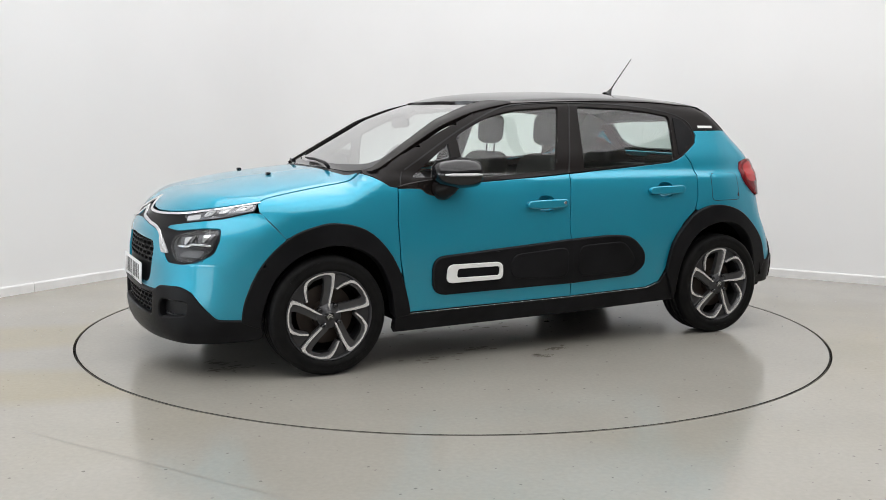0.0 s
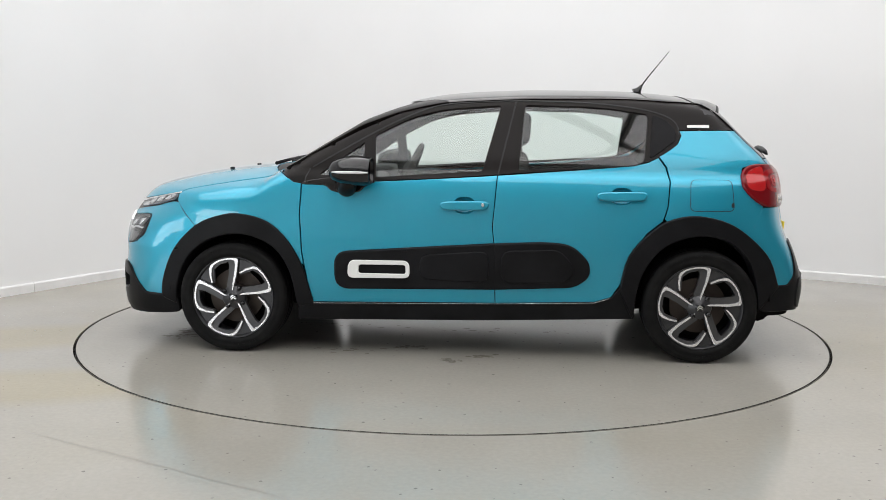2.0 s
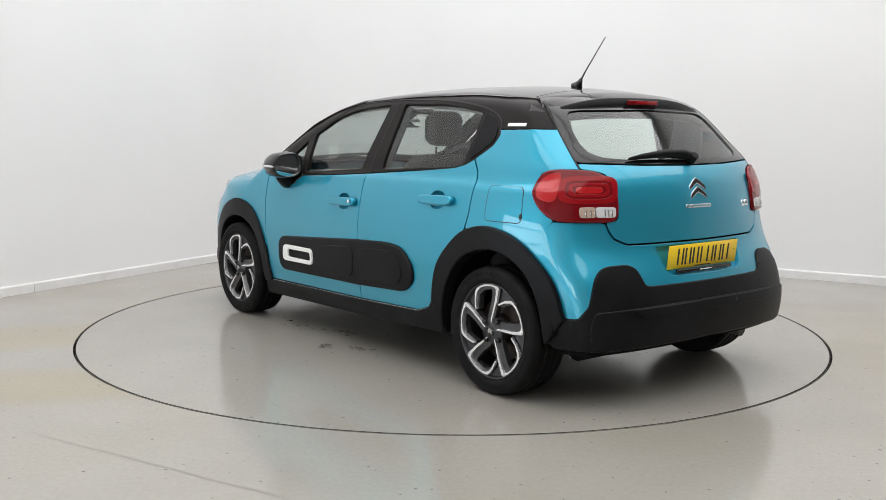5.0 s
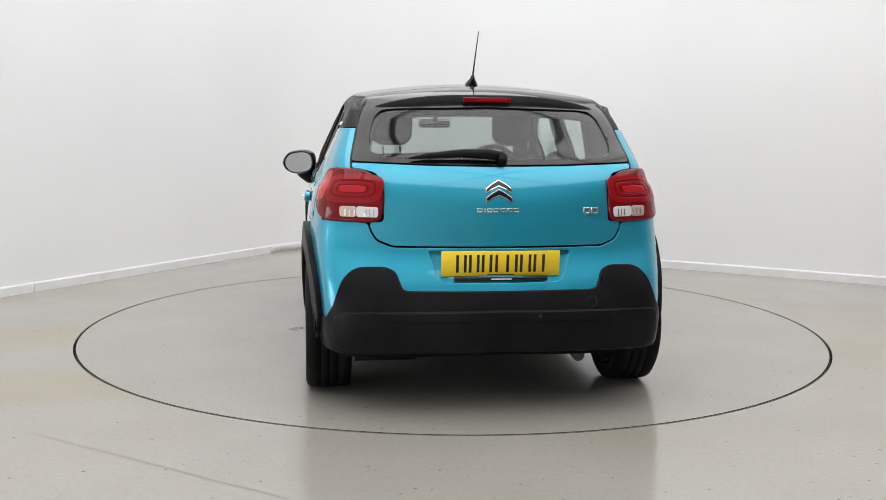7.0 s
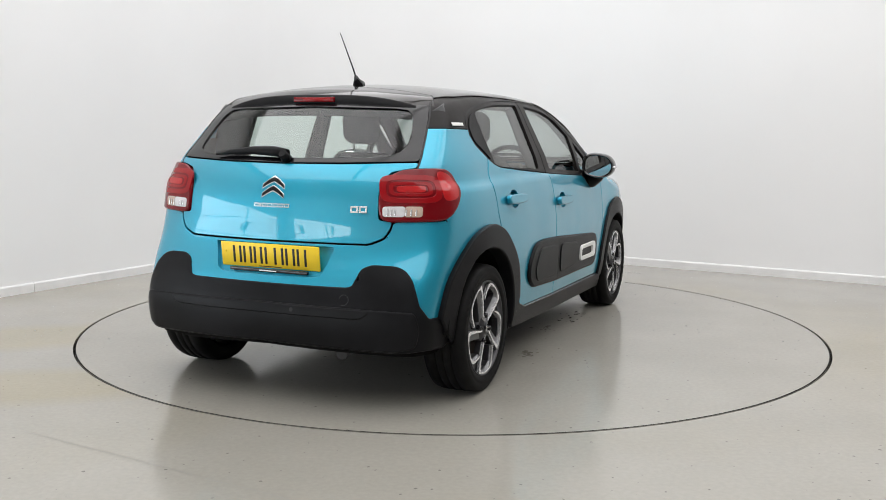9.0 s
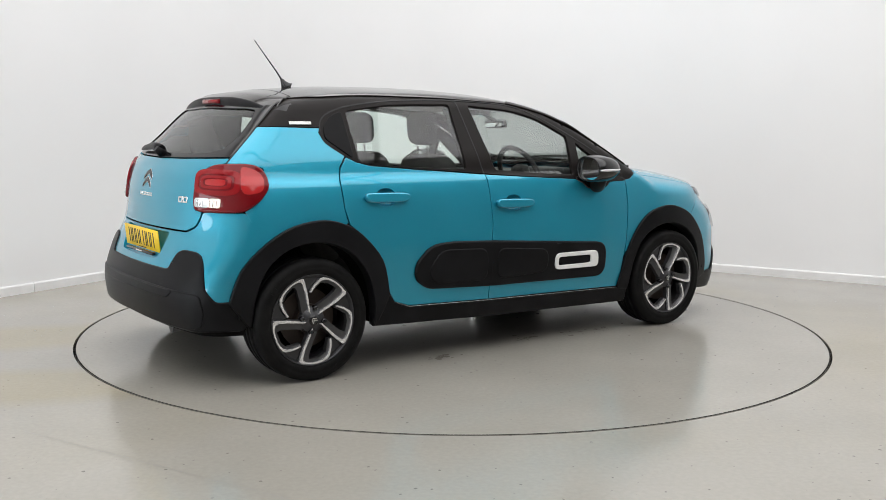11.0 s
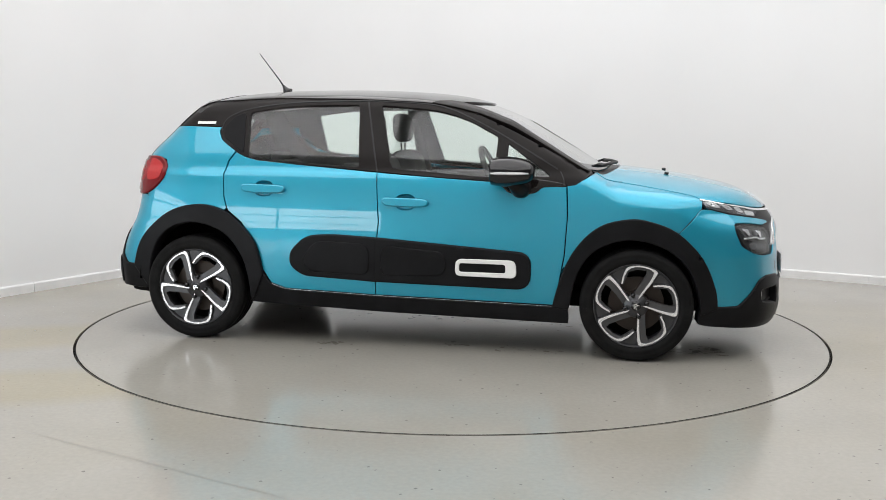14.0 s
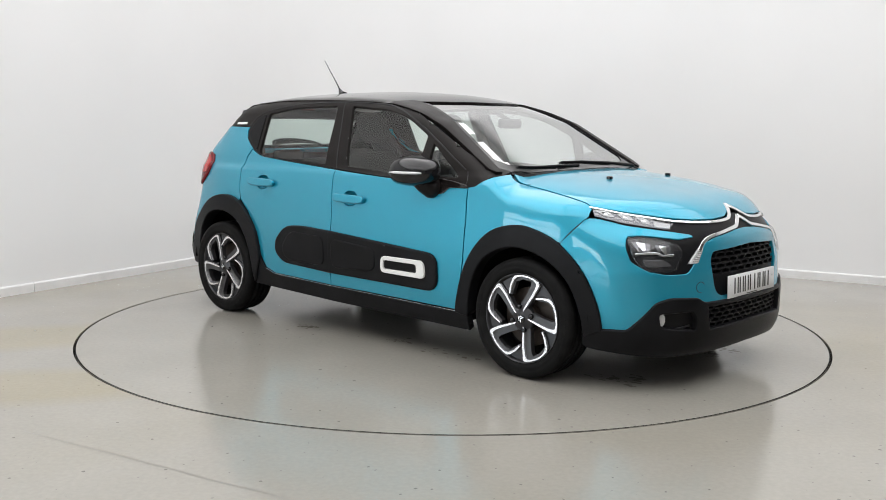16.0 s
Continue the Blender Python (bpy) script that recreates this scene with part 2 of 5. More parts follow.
def rounded(pts, r, seg=5):
    """Outline with its corners rounded by r (one radius or one each)."""
    pts = [np.array(p, float) for p in pts]
    rs = r if isinstance(r, (list, tuple)) else [r] * len(pts)
    out = []
    for i, p in enumerate(pts):
        a, b = pts[i - 1] - p, pts[(i + 1) % len(pts)] - p
        la, lb = np.linalg.norm(a), np.linalg.norm(b)
        d = min(rs[i], 0.45 * la, 0.45 * lb)
        if d < 1e-4:
            out.append(p)
            continue
        s, e = p + a / la * d, p + b / lb * d
        for k in range(seg + 1):
            t = k / seg
            out.append((1 - t) ** 2 * s + 2 * t * (1 - t) * p + t * t * e)
    return out


def side_uz(pts, step=0.03, closed=True):
    """Outline of (x, z) seen from the side, as (u, z)."""
    p = dense(pts, step, closed)
    q = skin(np.stack([p[:, 0], 0 * p[:, 0], p[:, 1]], 1), np.array([[0, 1.0, 0]]))
    return np.stack([to_u(q), p[:, 1]], 1)


def end_uz(pts, way, step=0.03, closed=True):
    """Outline of (y, z) seen from the front (way 1) or the back (way -1), as (u, z)."""
    p = dense(pts, step, closed)
    q = skin(np.stack([np.full(len(p), 1.0 * (way > 0) - 0.9 * (way < 0)), p[:, 0], p[:, 1]], 1), np.array([[way, 0, 0.0]]))
    return np.stack([to_u(q), p[:, 1]], 1)
# ---- builders ----
def mesh_of(name, verts, faces, mat, normals=None, smooth=True):
    me = bpy.data.meshes.new(name)
    me.from_pydata([tuple(map(float, v)) for v in verts], [], faces)
    me.materials.append(mat)
    me.polygons.foreach_set("use_smooth", [smooth] * len(me.polygons))
    if normals is not None:
        me.normals_split_custom_set_from_vertices([tuple(map(float, n)) for n in normals])
    return me


def part(name, data, mat=None, parent=None, label=""):
    """One mesh object under a thing or a part, from a mesh or a bmesh."""
    if isinstance(data, bmesh.types.BMesh):
        me = bpy.data.meshes.new(name)
        data.to_mesh(me)
        data.free()
        me.materials.append(mat)
        data = me
    ob = new(name, data)
    ob.parent = parent
    return tagged(ob, label)


def box_bm(x0, x1, y0, y1, z0, z1, bevel=0.0, seg=2):
    bm = bmesh.new()
    bmesh.ops.create_cube(bm, size=1)
    for v in bm.verts:
        v.co = Vector(((x0 + x1) / 2 + v.co.x * (x1 - x0), (y0 + y1) / 2 + v.co.y * (y1 - y0), (z0 + z1) / 2 + v.co.z * (z1 - z0)))
    if bevel:
        bmesh.ops.bevel(bm, geom=bm.edges[:], offset=bevel, segments=seg, profile=0.5, affect="EDGES")
        for f in bm.faces:
            f.smooth = True
    return bm


def wall_piece(name, a, b, z0, z1, thick, mat, outward):
    """An upright slab between two plan points, thickened to the outside."""
    n = Vector((b[1] - a[1], a[0] - b[0], 0)).normalized() * outward * thick
    bm = bmesh.new()
    p = [Vector((*a, 0)), Vector((*b, 0)), Vector((*b, 0)) + n, Vector((*a, 0)) + n]
    vs = [bm.verts.new((q.x, q.y, z)) for z in (z0, z1) for q in p]
    for f in ((0, 1, 2, 3), (4, 5, 6, 7), (0, 1, 5, 4), (1, 2, 6, 5), (2, 3, 7, 6), (3, 0, 4, 7)):
        bm.faces.new([vs[i] for i in f])
    bmesh.ops.recalc_face_normals(bm, faces=bm.faces[:])
    return part(name, bm, mat)


# ---- the room: a square-cornered white studio turned against the camera ----
CORNER = Vector((-1.253, 4.41))
ALONG_L = Vector((-0.4865, -0.8737))
ALONG_R = Vector((0.8737, -0.4865))
LONG, HIGH = 13.0, 4.6
c0 = CORNER
c1 = CORNER + ALONG_L * LONG
c2 = c1 + ALONG_R * LONG
c3 = CORNER + ALONG_R * LONG


def structure(ob, label, category):
    return tagged(ob, label, category, kind="structure")


COVE = 1.15  # the two walls in view run into each other in a rounded corner
# the wide daylight window beyond the part of the west wall that comes into view
BAY0, BAY1, BAY_A, BAY_B = 7.0, 12.4, 0.30, 1.5
b0, b1 = CORNER + ALONG_L * BAY0, CORNER + ALONG_L * BAY1
for a, b, z0, z1 in ((b0, c0 + ALONG_L * COVE, 0, HIGH), (c1, b1, 0, HIGH), (b1, b0, BAY_B, HIGH), (b1, b0, 0, BAY_A)):
    structure(wall_piece("wall_west", a, b, z0, z1, 0.2, WALL, -1), "smooth matt white studio wall beside a wide window", "wall")


def studio_window(name, p0, p1):
    """White frame, uprights and rails in an opening from p1 to p0 of the wall line."""
    root = structure(new(name), "wide white-framed window with glazing bars", "window")
    along = (p1 - p0).normalized()
    for k in range(3):
        p = p0.lerp(p1, k / 2)
        q = p + along * (0.05 if k < 2 else -0.05)
        wall_piece("glazing_bar", q, p, BAY_A, BAY_B, 0.06, SKIRT, -1 if k < 2 else 1).parent = root
    for z in (BAY_A, BAY_A + 0.36, BAY_A + 0.78, BAY_B - 0.04):
        wall_piece("glazing_rail", p1, p0, z, z + 0.04, 0.05, SKIRT, -1).parent = root


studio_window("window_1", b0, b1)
structure(wall_piece("wall_north", c0 + ALONG_R * COVE, c3, 0, HIGH, 0.2, WALL, -1), "smooth matt white studio wall", "wall")
hub = CORNER + ALONG_L * COVE + ALONG_R * COVE


def cove_at(r, k, n=24):
    a = math.pi / 2 * k / n
    return hub - ALONG_R * r * math.cos(a) - ALONG_L * r * math.sin(a)


def sweep(points, prof, mat, name, parent=None, flip=False):
    """A closed profile of (inward, height) run along plan points given for each inward distance."""
    bm = bmesh.new()
    n = len(prof)
    rows = [[bm.verts.new((*points(k, d), h)) for d, h in prof] for k in range(25)]
    for k in range(24):
        for i in range(n):
            f = bm.faces.new([rows[k][i], rows[k][(i + 1) % n], rows[k + 1][(i + 1) % n], rows[k + 1][i]])
            f.smooth = abs(prof[i][0] - prof[(i + 1) % n][0]) < 1e-6
    bm.faces.new(rows[0]), bm.faces.new(rows[-1][::-1])
    bmesh.ops.recalc_face_normals(bm, faces=bm.faces[:])
    return part(name, bm, mat, parent)


cv, cf, cn = [], [], []
for rr, sg in ((COVE, 1), (COVE + 0.2, -1)):
    base = len(cv)
    for k in range(25):
        p = cove_at(rr, k)
        inw = (hub - p).normalized() * sg
        for z in (0, HIGH):
            cv.append((p.x, p.y, z))
            cn.append((inw.x, inw.y, 0))
    for k in range(24):
        quad = [base + 2 * k, base + 2 * k + 2, base + 2 * k + 3, base + 2 * k + 1]
        cf.append(quad if sg > 0 else quad[::-1])
v0 = Vector(cv[2]) - Vector(cv[0])
if v0.cross(Vector((0, 0, 1))).dot(Vector(cn[0])) < 0:
    cf = [q[::-1] for q in cf]
structure(part("wall_corner", mesh_of("wall_corner", cv, cf, WALL, cn)), "rounded white corner between two studio walls", "wall")
structure(sweep(lambda k, d: cove_at(COVE - d, k), [(0, 0), (0.016, 0), (0.016, 0.060), (0.011, 0.0695), (0, 0.0705)], SKIRT, "skirting_corner"), "white skirting board round the curved corner", "skirting")
# added out of view, dark so the car's right-hand reflections stay dark
structure(wall_piece("wall_east", c3, c2, 0, HIGH, 0.2, WALL_GREY, -1), "plain unseen studio wall, dark for the car's reflections", "wall")
d0, d1 = c1 + ALONG_R * 0.5, c1 + ALONG_R * 3.9
for a, b, z0, z1 in ((c2, d1, 0, HIGH), (d0, c1, 0, HIGH), (d1, d0, BAY_B, HIGH), (d1, d0, 0, BAY_A)):
    structure(wall_piece("wall_south", a, b, z0, z1, 0.2, WALL, -1), "smooth matt white studio wall behind the camera", "wall")
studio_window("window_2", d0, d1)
# skirting boards along the two walls in view, in lengths with a fine joint
for name, start, way, inward in (("skirting_west", CORNER, ALONG_L, Vector((0.8737, -0.4865))), ("skirting_north", CORNER, ALONG_R, Vector((-0.4865, -0.8737)))):
    root = structure(new(name), "white painted skirting board along the wall", "skirting")
    for k in range(4):
        pitch_b = 2.72 if name == "skirting_west" else 2.1
        a, b = start + way * (COVE + pitch_b * k + 0.004), start + way * (COVE + pitch_b * (k + 1))
        bm = bmesh.new()
        prof = [(0, 0), (0.016, 0), (0.016, 0.060), (0.011, 0.0695), (0, 0.0705)]
        vs = [[bm.verts.new((p.x + inward.x * d, p.y + inward.y * d, h)) for d, h in prof] for p in (a, b)]
        for i in range(5):
            bm.faces.new([vs[0][i], vs[0][(i + 1) % 5], vs[1][(i + 1) % 5], vs[1][i]])
        bm.faces.new(vs[0]), bm.faces.new(vs[1][::-1])
        bmesh.ops.recalc_face_normals(bm, faces=bm.faces[:])
        part("board", bm, SKIRT, root)
# ceiling
bm = bmesh.new()
lower = [bm.verts.new((p.x, p.y, HIGH)) for p in (c0, c1, c2, c3)]
upper = [bm.verts.new((p.x, p.y, HIGH + 0.2)) for p in (c0, c1, c2, c3)]
bm.faces.new(lower), bm.faces.new(upper[::-1])
for i in range(4):
    bm.faces.new([lower[i], upper[i], upper[(i + 1) % 4], lower[(i + 1) % 4]])
bmesh.ops.recalc_face_normals(bm, faces=bm.faces[:])
structure(part("ceiling", bm, CEILING), "plain white painted ceiling", "ceiling")

# floor with the round pit of the turntable
R_TABLE = 2.264
SEG = 192
ring = [(math.cos(2 * math.pi * k / SEG), math.sin(2 * math.pi * k / SEG)) for k in range(SEG)]
bm = bmesh.new()
inner = [bm.verts.new((R_TABLE * 1.002 * x, R_TABLE * 1.002 * y, 0)) for x, y in ring]
deep = [bm.verts.new((R_TABLE * 1.002 * x, R_TABLE * 1.002 * y, -0.06)) for x, y in ring]
outer = [bm.verts.new((14 * x, 14 * y, 0)) for x, y in ring]
for k in range(SEG):
    j = (k + 1) % SEG
    bm.faces.new([inner[k], outer[k], outer[j], inner[j]])
    bm.faces.new([deep[k], inner[k], inner[j], deep[j]])
floor = structure(part("floor", bm, FLOOR), "polished pale grey resin floor with specks, blotches and painted-in warm reflections", "floor")
bm = bmesh.new()
bm.faces.new([bm.verts.new((2.35 * x, 2.35 * y, -0.05)) for x, y in ring])
structure(part("pit_floor", bm, GAP), "dark bottom of the gap round the turntable", "pit")
table = tagged(new("turntable"), "round grey resin turntable set flush in the floor", "turntable")
bm = bmesh.new()
top = [bm.verts.new((R_TABLE * 0.9983 * x, R_TABLE * 0.9983 * y, 0)) for x, y in ring]
low = [bm.verts.new((R_TABLE * 0.9983 * x, R_TABLE * 0.9983 * y, -0.04)) for x, y in ring]
bm.faces.new(top)
for k in range(SEG):
    j = (k + 1) % SEG
    bm.faces.new([low[k], low[j], top[j], top[k]])
part("disc", bm, TABLE_TOP, table)
# near-black strip on the rim widens the shaded gap by colour
bm = bmesh.new()
rim_in = [bm.verts.new((R_TABLE * 0.9950 * x, R_TABLE * 0.9950 * y, 0.0006)) for x, y in ring]
rim_out = [bm.verts.new((R_TABLE * 0.9982 * x, R_TABLE * 0.9982 * y, 0.0006)) for x, y in ring]
for k in range(SEG):
    j = (k + 1) % SEG
    bm.faces.new([rim_in[k], rim_out[k], rim_out[j], rim_in[j]])
part("gap_strip", bm, GAP, table, "dark strip standing in for the shaded gap")
# long hairline crack in the floor before the turntable
bm = bmesh.new()
prev = None
for k in range(41):
    t = k / 40
    q = Vector((-1.75, -2.27, 0.0008)).lerp(Vector((0.05, -3.31, 0.0008)), t) + Vector((0.35, 0.6, 0)) * 0.012 * noise.noise((t * 9, 3, 1))
    w = 0.0012 + 0.0012 * abs(noise.noise((t * 25, 1, 7)))
    pair = [bm.verts.new(q + Vector((0.5, 0.87, 0)) * s * w) for s in (-1, 1)]
    if prev:
        bm.faces.new([prev[0], pair[0], pair[1], prev[1]])
    prev = pair
structure(part("floor_crack", bm, CRACK), "long hairline crack in the floor", "crack")


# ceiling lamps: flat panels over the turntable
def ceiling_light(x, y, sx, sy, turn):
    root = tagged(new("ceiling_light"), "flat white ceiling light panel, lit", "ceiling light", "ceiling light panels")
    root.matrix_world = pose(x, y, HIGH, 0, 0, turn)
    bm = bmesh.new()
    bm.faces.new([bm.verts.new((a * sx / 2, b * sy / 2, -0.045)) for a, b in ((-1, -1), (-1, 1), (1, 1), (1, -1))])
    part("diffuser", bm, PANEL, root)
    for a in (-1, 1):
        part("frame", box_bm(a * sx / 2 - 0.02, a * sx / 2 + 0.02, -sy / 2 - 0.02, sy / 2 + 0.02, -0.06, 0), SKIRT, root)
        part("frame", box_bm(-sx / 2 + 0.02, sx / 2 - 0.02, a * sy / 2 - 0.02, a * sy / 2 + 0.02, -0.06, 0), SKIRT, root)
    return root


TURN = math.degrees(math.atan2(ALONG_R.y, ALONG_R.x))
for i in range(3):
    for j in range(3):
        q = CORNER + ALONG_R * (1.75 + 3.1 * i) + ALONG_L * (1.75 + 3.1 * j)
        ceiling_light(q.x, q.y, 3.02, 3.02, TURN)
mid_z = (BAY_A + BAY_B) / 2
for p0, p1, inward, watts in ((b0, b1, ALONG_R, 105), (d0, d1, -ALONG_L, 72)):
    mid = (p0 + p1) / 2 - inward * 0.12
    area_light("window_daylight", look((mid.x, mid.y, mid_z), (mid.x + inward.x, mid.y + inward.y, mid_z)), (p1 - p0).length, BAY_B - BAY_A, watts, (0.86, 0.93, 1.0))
# ---- patches of the car's skin ----
def clipped(poly, axis, val, sign):
    out = []
    n = len(poly)
    for i in range(n):
        a, b = poly[i - 1], poly[i]
        da, db = (a[axis] - val) * sign, (b[axis] - val) * sign
        if (da > 0) != (db > 0):
            t = da / (da - db)
            out.append((a[0] + (b[0] - a[0]) * t, a[1] + (b[1] - a[1]) * t))
        if db > 0:
            out.append(b)
    return out


def spurless(poly):
    """The outline without hairs that run out and back along one line."""
    p = list(poly)
    i = 0
    while len(p) > 2 and i < len(p):
        a, b, c = p[i - 1], p[i], p[(i + 1) % len(p)]
        ux, uy, vx, vy = b[0] - a[0], b[1] - a[1], c[0] - b[0], c[1] - b[1]
        lu, lv = math.hypot(ux, uy), math.hypot(vx, vy)
        if lu < 1e-7 or lv < 1e-7 or (abs(ux * vy - uy * vx) < 1e-6 * lu * lv + 1e-12 and ux * vx + uy * vy < 0):
            p.pop(i)
            i = max(0, i - 2)
        else:
            i += 1
    return p if len(p) > 2 else []


def turned(loop, way):
    p = np.asarray(loop, float)
    q = np.roll(p, -1, 0)
    area = np.sum(p[:, 0] * q[:, 1] - p[:, 1] * q[:, 0])
    return p if area * way > 0 else p[::-1]


def shrunk(loop, d):
    """The outline moved inwards by d."""
    p = turned(loop, 1)
    t = np.roll(p, -1, 0) - np.roll(p, 1, 0)
    t = t / (np.linalg.norm(t, axis=1, keepdims=True) + 1e-12)
    return p + np.stack([-t[:, 1], t[:, 0]], 1) * d


def patch_data(outline, lift, offset, step, holes, edge, thick, rings=3):
    outline = turned(outline, 1)
    holes = [turned(h, -1) for h in holes]
    poly = [tuple(p) for p in outline]
    cuts = []
    for h in holes:
        c = float(h[:, 0].mean())
        cuts.append(c)

        def crossings(loop):
            for i in range(len(loop)):
                a, b = loop[i], loop[(i + 1) % len(loop)]
                if (a[0] > c) != (b[0] > c):
                    yield a[1] + (b[1] - a[1]) * (c - a[0]) / (b[0] - a[0]), i

        top, j = max(crossings(h))
        over, i = min((z, i) for z, i in crossings(poly) if z > top)
        hh = [(c, top)] + [tuple(p) for p in np.roll(h, -(j + 1), 0)] + [(c, top)]
        poly = poly[: i + 1] + [(c, over)] + hh + [(c, over)] + poly[i + 1:]
    lo, hi = outline.min(0), outline.max(0)
    keys, uv, faces = {}, [], []

    def vert(p):
        k = (round(p[0], 5), round(p[1], 5))
        if k not in keys:
            keys[k] = len(uv)
            uv.append(p)
        return keys[k]

    nx, ny = (max(1, int(np.ceil((hi[k] - lo[k]) / step))) for k in (0, 1))
    gx, gy = np.linspace(lo[0] - 1e-4, hi[0] + 1e-4, nx + 1), np.linspace(lo[1] - 1e-4, hi[1] + 1e-4, ny + 1)
    gx = np.unique(np.concatenate([gx, cuts]))
    for i in range(len(gx) - 1):
        strip = clipped(clipped(poly, 0, gx[i], 1), 0, gx[i + 1], -1)
        if len(strip) < 3:
            continue
        for j in range(ny):
            cell = spurless(clipped(clipped(strip, 1, gy[j], 1), 1, gy[j + 1], -1))
            ids = []
            for p in cell:
                v = vert(p)
                if not ids or ids[-1] != v:
                    ids.append(v)
            if len(ids) > 1 and ids[0] == ids[-1]:
                ids.pop()
            if len(ids) < 3:
                continue
            q = np.array([uv[v] for v in ids])
            r = np.roll(q, -1, 0)
            if abs(np.sum(q[:, 0] * r[:, 1] - q[:, 1] * r[:, 0])) < 2e-7:
                continue
            if len(set(ids)) == len(ids):
                faces.append(ids)
            else:
                tri = tessellate(q)
                faces += [[ids[k] for k in t] for t in tri if len({ids[k] for k in t}) == 3]
    uv = np.array(uv)
    q = lift(uv)
    nrm = normal(q)
    verts, norms = [q + nrm * offset], [nrm]
    count = len(q)
    for loop in [outline] + holes:
        t = np.roll(loop, -1, 0) - np.roll(loop, 1, 0)
        t = t / (np.linalg.norm(t, axis=1, keepdims=True) + 1e-12)
        out2 = np.stack([t[:, 1], -t[:, 0]], 1)
        q = lift(loop)
        n = normal(q)
        out = lift(loop + out2 * 0.002) - q
        out -= n * np.sum(out * n, 1, keepdims=True)
        out /= np.linalg.norm(out, axis=1, keepdims=True) + 1e-12
        m = len(loop)
        for k in range(rings + 1):
            a = math.pi / 2 * k / rings
            verts.append(q + n * (offset - edge * (1 - math.cos(a))) + out * edge * math.sin(a))
            norms.append(n * math.cos(a) + out * math.sin(a))
        verts.append(q + n * (offset - max(thick, edge)) + out * edge)
        norms.append(out)
        for k in range(rings + 1):
            for i in range(m):
                j = (i + 1) % m
                a, b = count + k * m, count + (k + 1) * m
                faces.append([a + i, a + j, b + j, b + i])
        count += (rings + 2) * m
    verts, norms = np.concatenate(verts), np.concatenate(norms)
    fixed = []
    for f in faces:
        p = verts[f]
        c = np.cross(p[1] - p[0], p[2] - p[0]) if len(f) < 5 else np.sum(np.cross(p - p[0], np.roll(p, -1, 0) - p[0]), 0)
        fixed.append(f if np.dot(c, norms[f].sum(0)) >= 0 else f[::-1])
    return verts, fixed, norms


def tessellate(q):
    from mathutils.geometry import tessellate_polygon
    return tessellate_polygon([[Vector((p[0], p[1], 0)) for p in q]])


def patch(name, outline, lift, mat, parent, offset=0.0, step=0.045, holes=(), edge=0.0025, thick=0.015, sides="LR", label="", rings=2):
    """A piece of skin with rolled edges; on both sides of the car, the left, or (M) across the middle. Returns its objects."""
    v, f, n = patch_data(outline, lift, offset, step, list(holes), edge, thick, rings)
    made = []
    parents = parent if isinstance(parent, (list, tuple)) else [parent] * len(sides)
    for s, p in zip(sides, parents):
        if s == "R":
            m = np.array([1, -1, 1.0])
            me = mesh_of(name, v * m, [g[::-1] for g in f], mat, n * m)
        else:
            me = mesh_of(name, v, f, mat, n)
        made.append(part(name, me, None, p, label))
    return made


def uz(pts, step=0.025):
    """Outline from points seen from the side ('s', x, z), the front ('f', y, z) or the back ('b', y, z), as (u, z)."""
    out = []
    for mode, a, z in pts:
        if mode == "s":
            out.append(side_uz([(a, z)], closed=False)[0])
        else:
            out.append(end_uz([(a, z)], 1 if mode == "f" else -1, closed=False)[0])
    return dense(out, step)


def s(*pts):
    return [("s", *p) for p in pts]


def f_(*pts):
    return [("f", *p) for p in pts]


def b_(*pts):
    return [("b", *p) for p in pts]


def whole(half, mode, step=0.025):
    """A half outline (y, z), from the lower to the upper middle, made whole."""
    pts = [(mode, y, z) for y, z in half] + [(mode, -y, z) for y, z in reversed(half) if y > 1e-6]
    return uz(pts, step)


def whole_u(loop_half, middle):
    """A half outline in (u, z) that starts and ends on the middle line, made whole."""
    p = np.asarray(loop_half)
    return np.concatenate([p, np.stack([2 * middle - p[:, 0], p[:, 1]], 1)[::-1]])


NOSE_U, TAIL_U = FRONT + BEND * math.pi / 2, BACK - BEND * math.pi / 2


def across(pts, middle, step=0.025, r=0.016):
    """A whole outline across nose or tail from mixed half points, its corners eased."""
    half = [uz([p])[0] for p in pts]
    loop = whole_u(np.array(half), middle)
    keep = [p for i, p in enumerate(loop) if np.linalg.norm(p - loop[i - 1]) > 1e-5]
    return dense(rounded(keep, r, 4), step)


def ribbon(name, path, width, lift, mat, parent, offset, sides="LR", label=""):
    """A thin raised strip along an open path on the skin."""
    p = np.asarray(path)
    t = np.gradient(p, axis=0)
    t = t / (np.linalg.norm(t, axis=1, keepdims=True) + 1e-12)
    n2 = np.stack([-t[:, 1], t[:, 0]], 1) * width / 2
    return patch(name, np.concatenate([p + n2, (p - n2)[::-1]]), lift, mat, parent, offset, 0.06, (), 0.0006, 0.003, sides, label, 1)


def line_s(*pts):
    return side_uz(pts, 0.02, closed=False)


def smooth_loop(pts, sub=4, closed=True):
    """A smooth curve through the points."""
    p = [np.array(q, float) for q in pts]
    n = len(p)
    out = []
    for i in range(n if closed else n - 1):
        if closed:
            a, b, c, d = p[i - 1], p[i], p[(i + 1) % n], p[(i + 2) % n]
        else:
            a, b, c, d = p[max(i - 1, 0)], p[i], p[i + 1], p[min(i + 2, n - 1)]
        for k in range(sub):
            t = k / sub
            out.append(0.5 * (2 * b + (c - a) * t + (2 * a - 5 * b + 4 * c - d) * t * t + (3 * b - a - 3 * c + d) * t ** 3))
    return out if closed else out + [p[-1]]


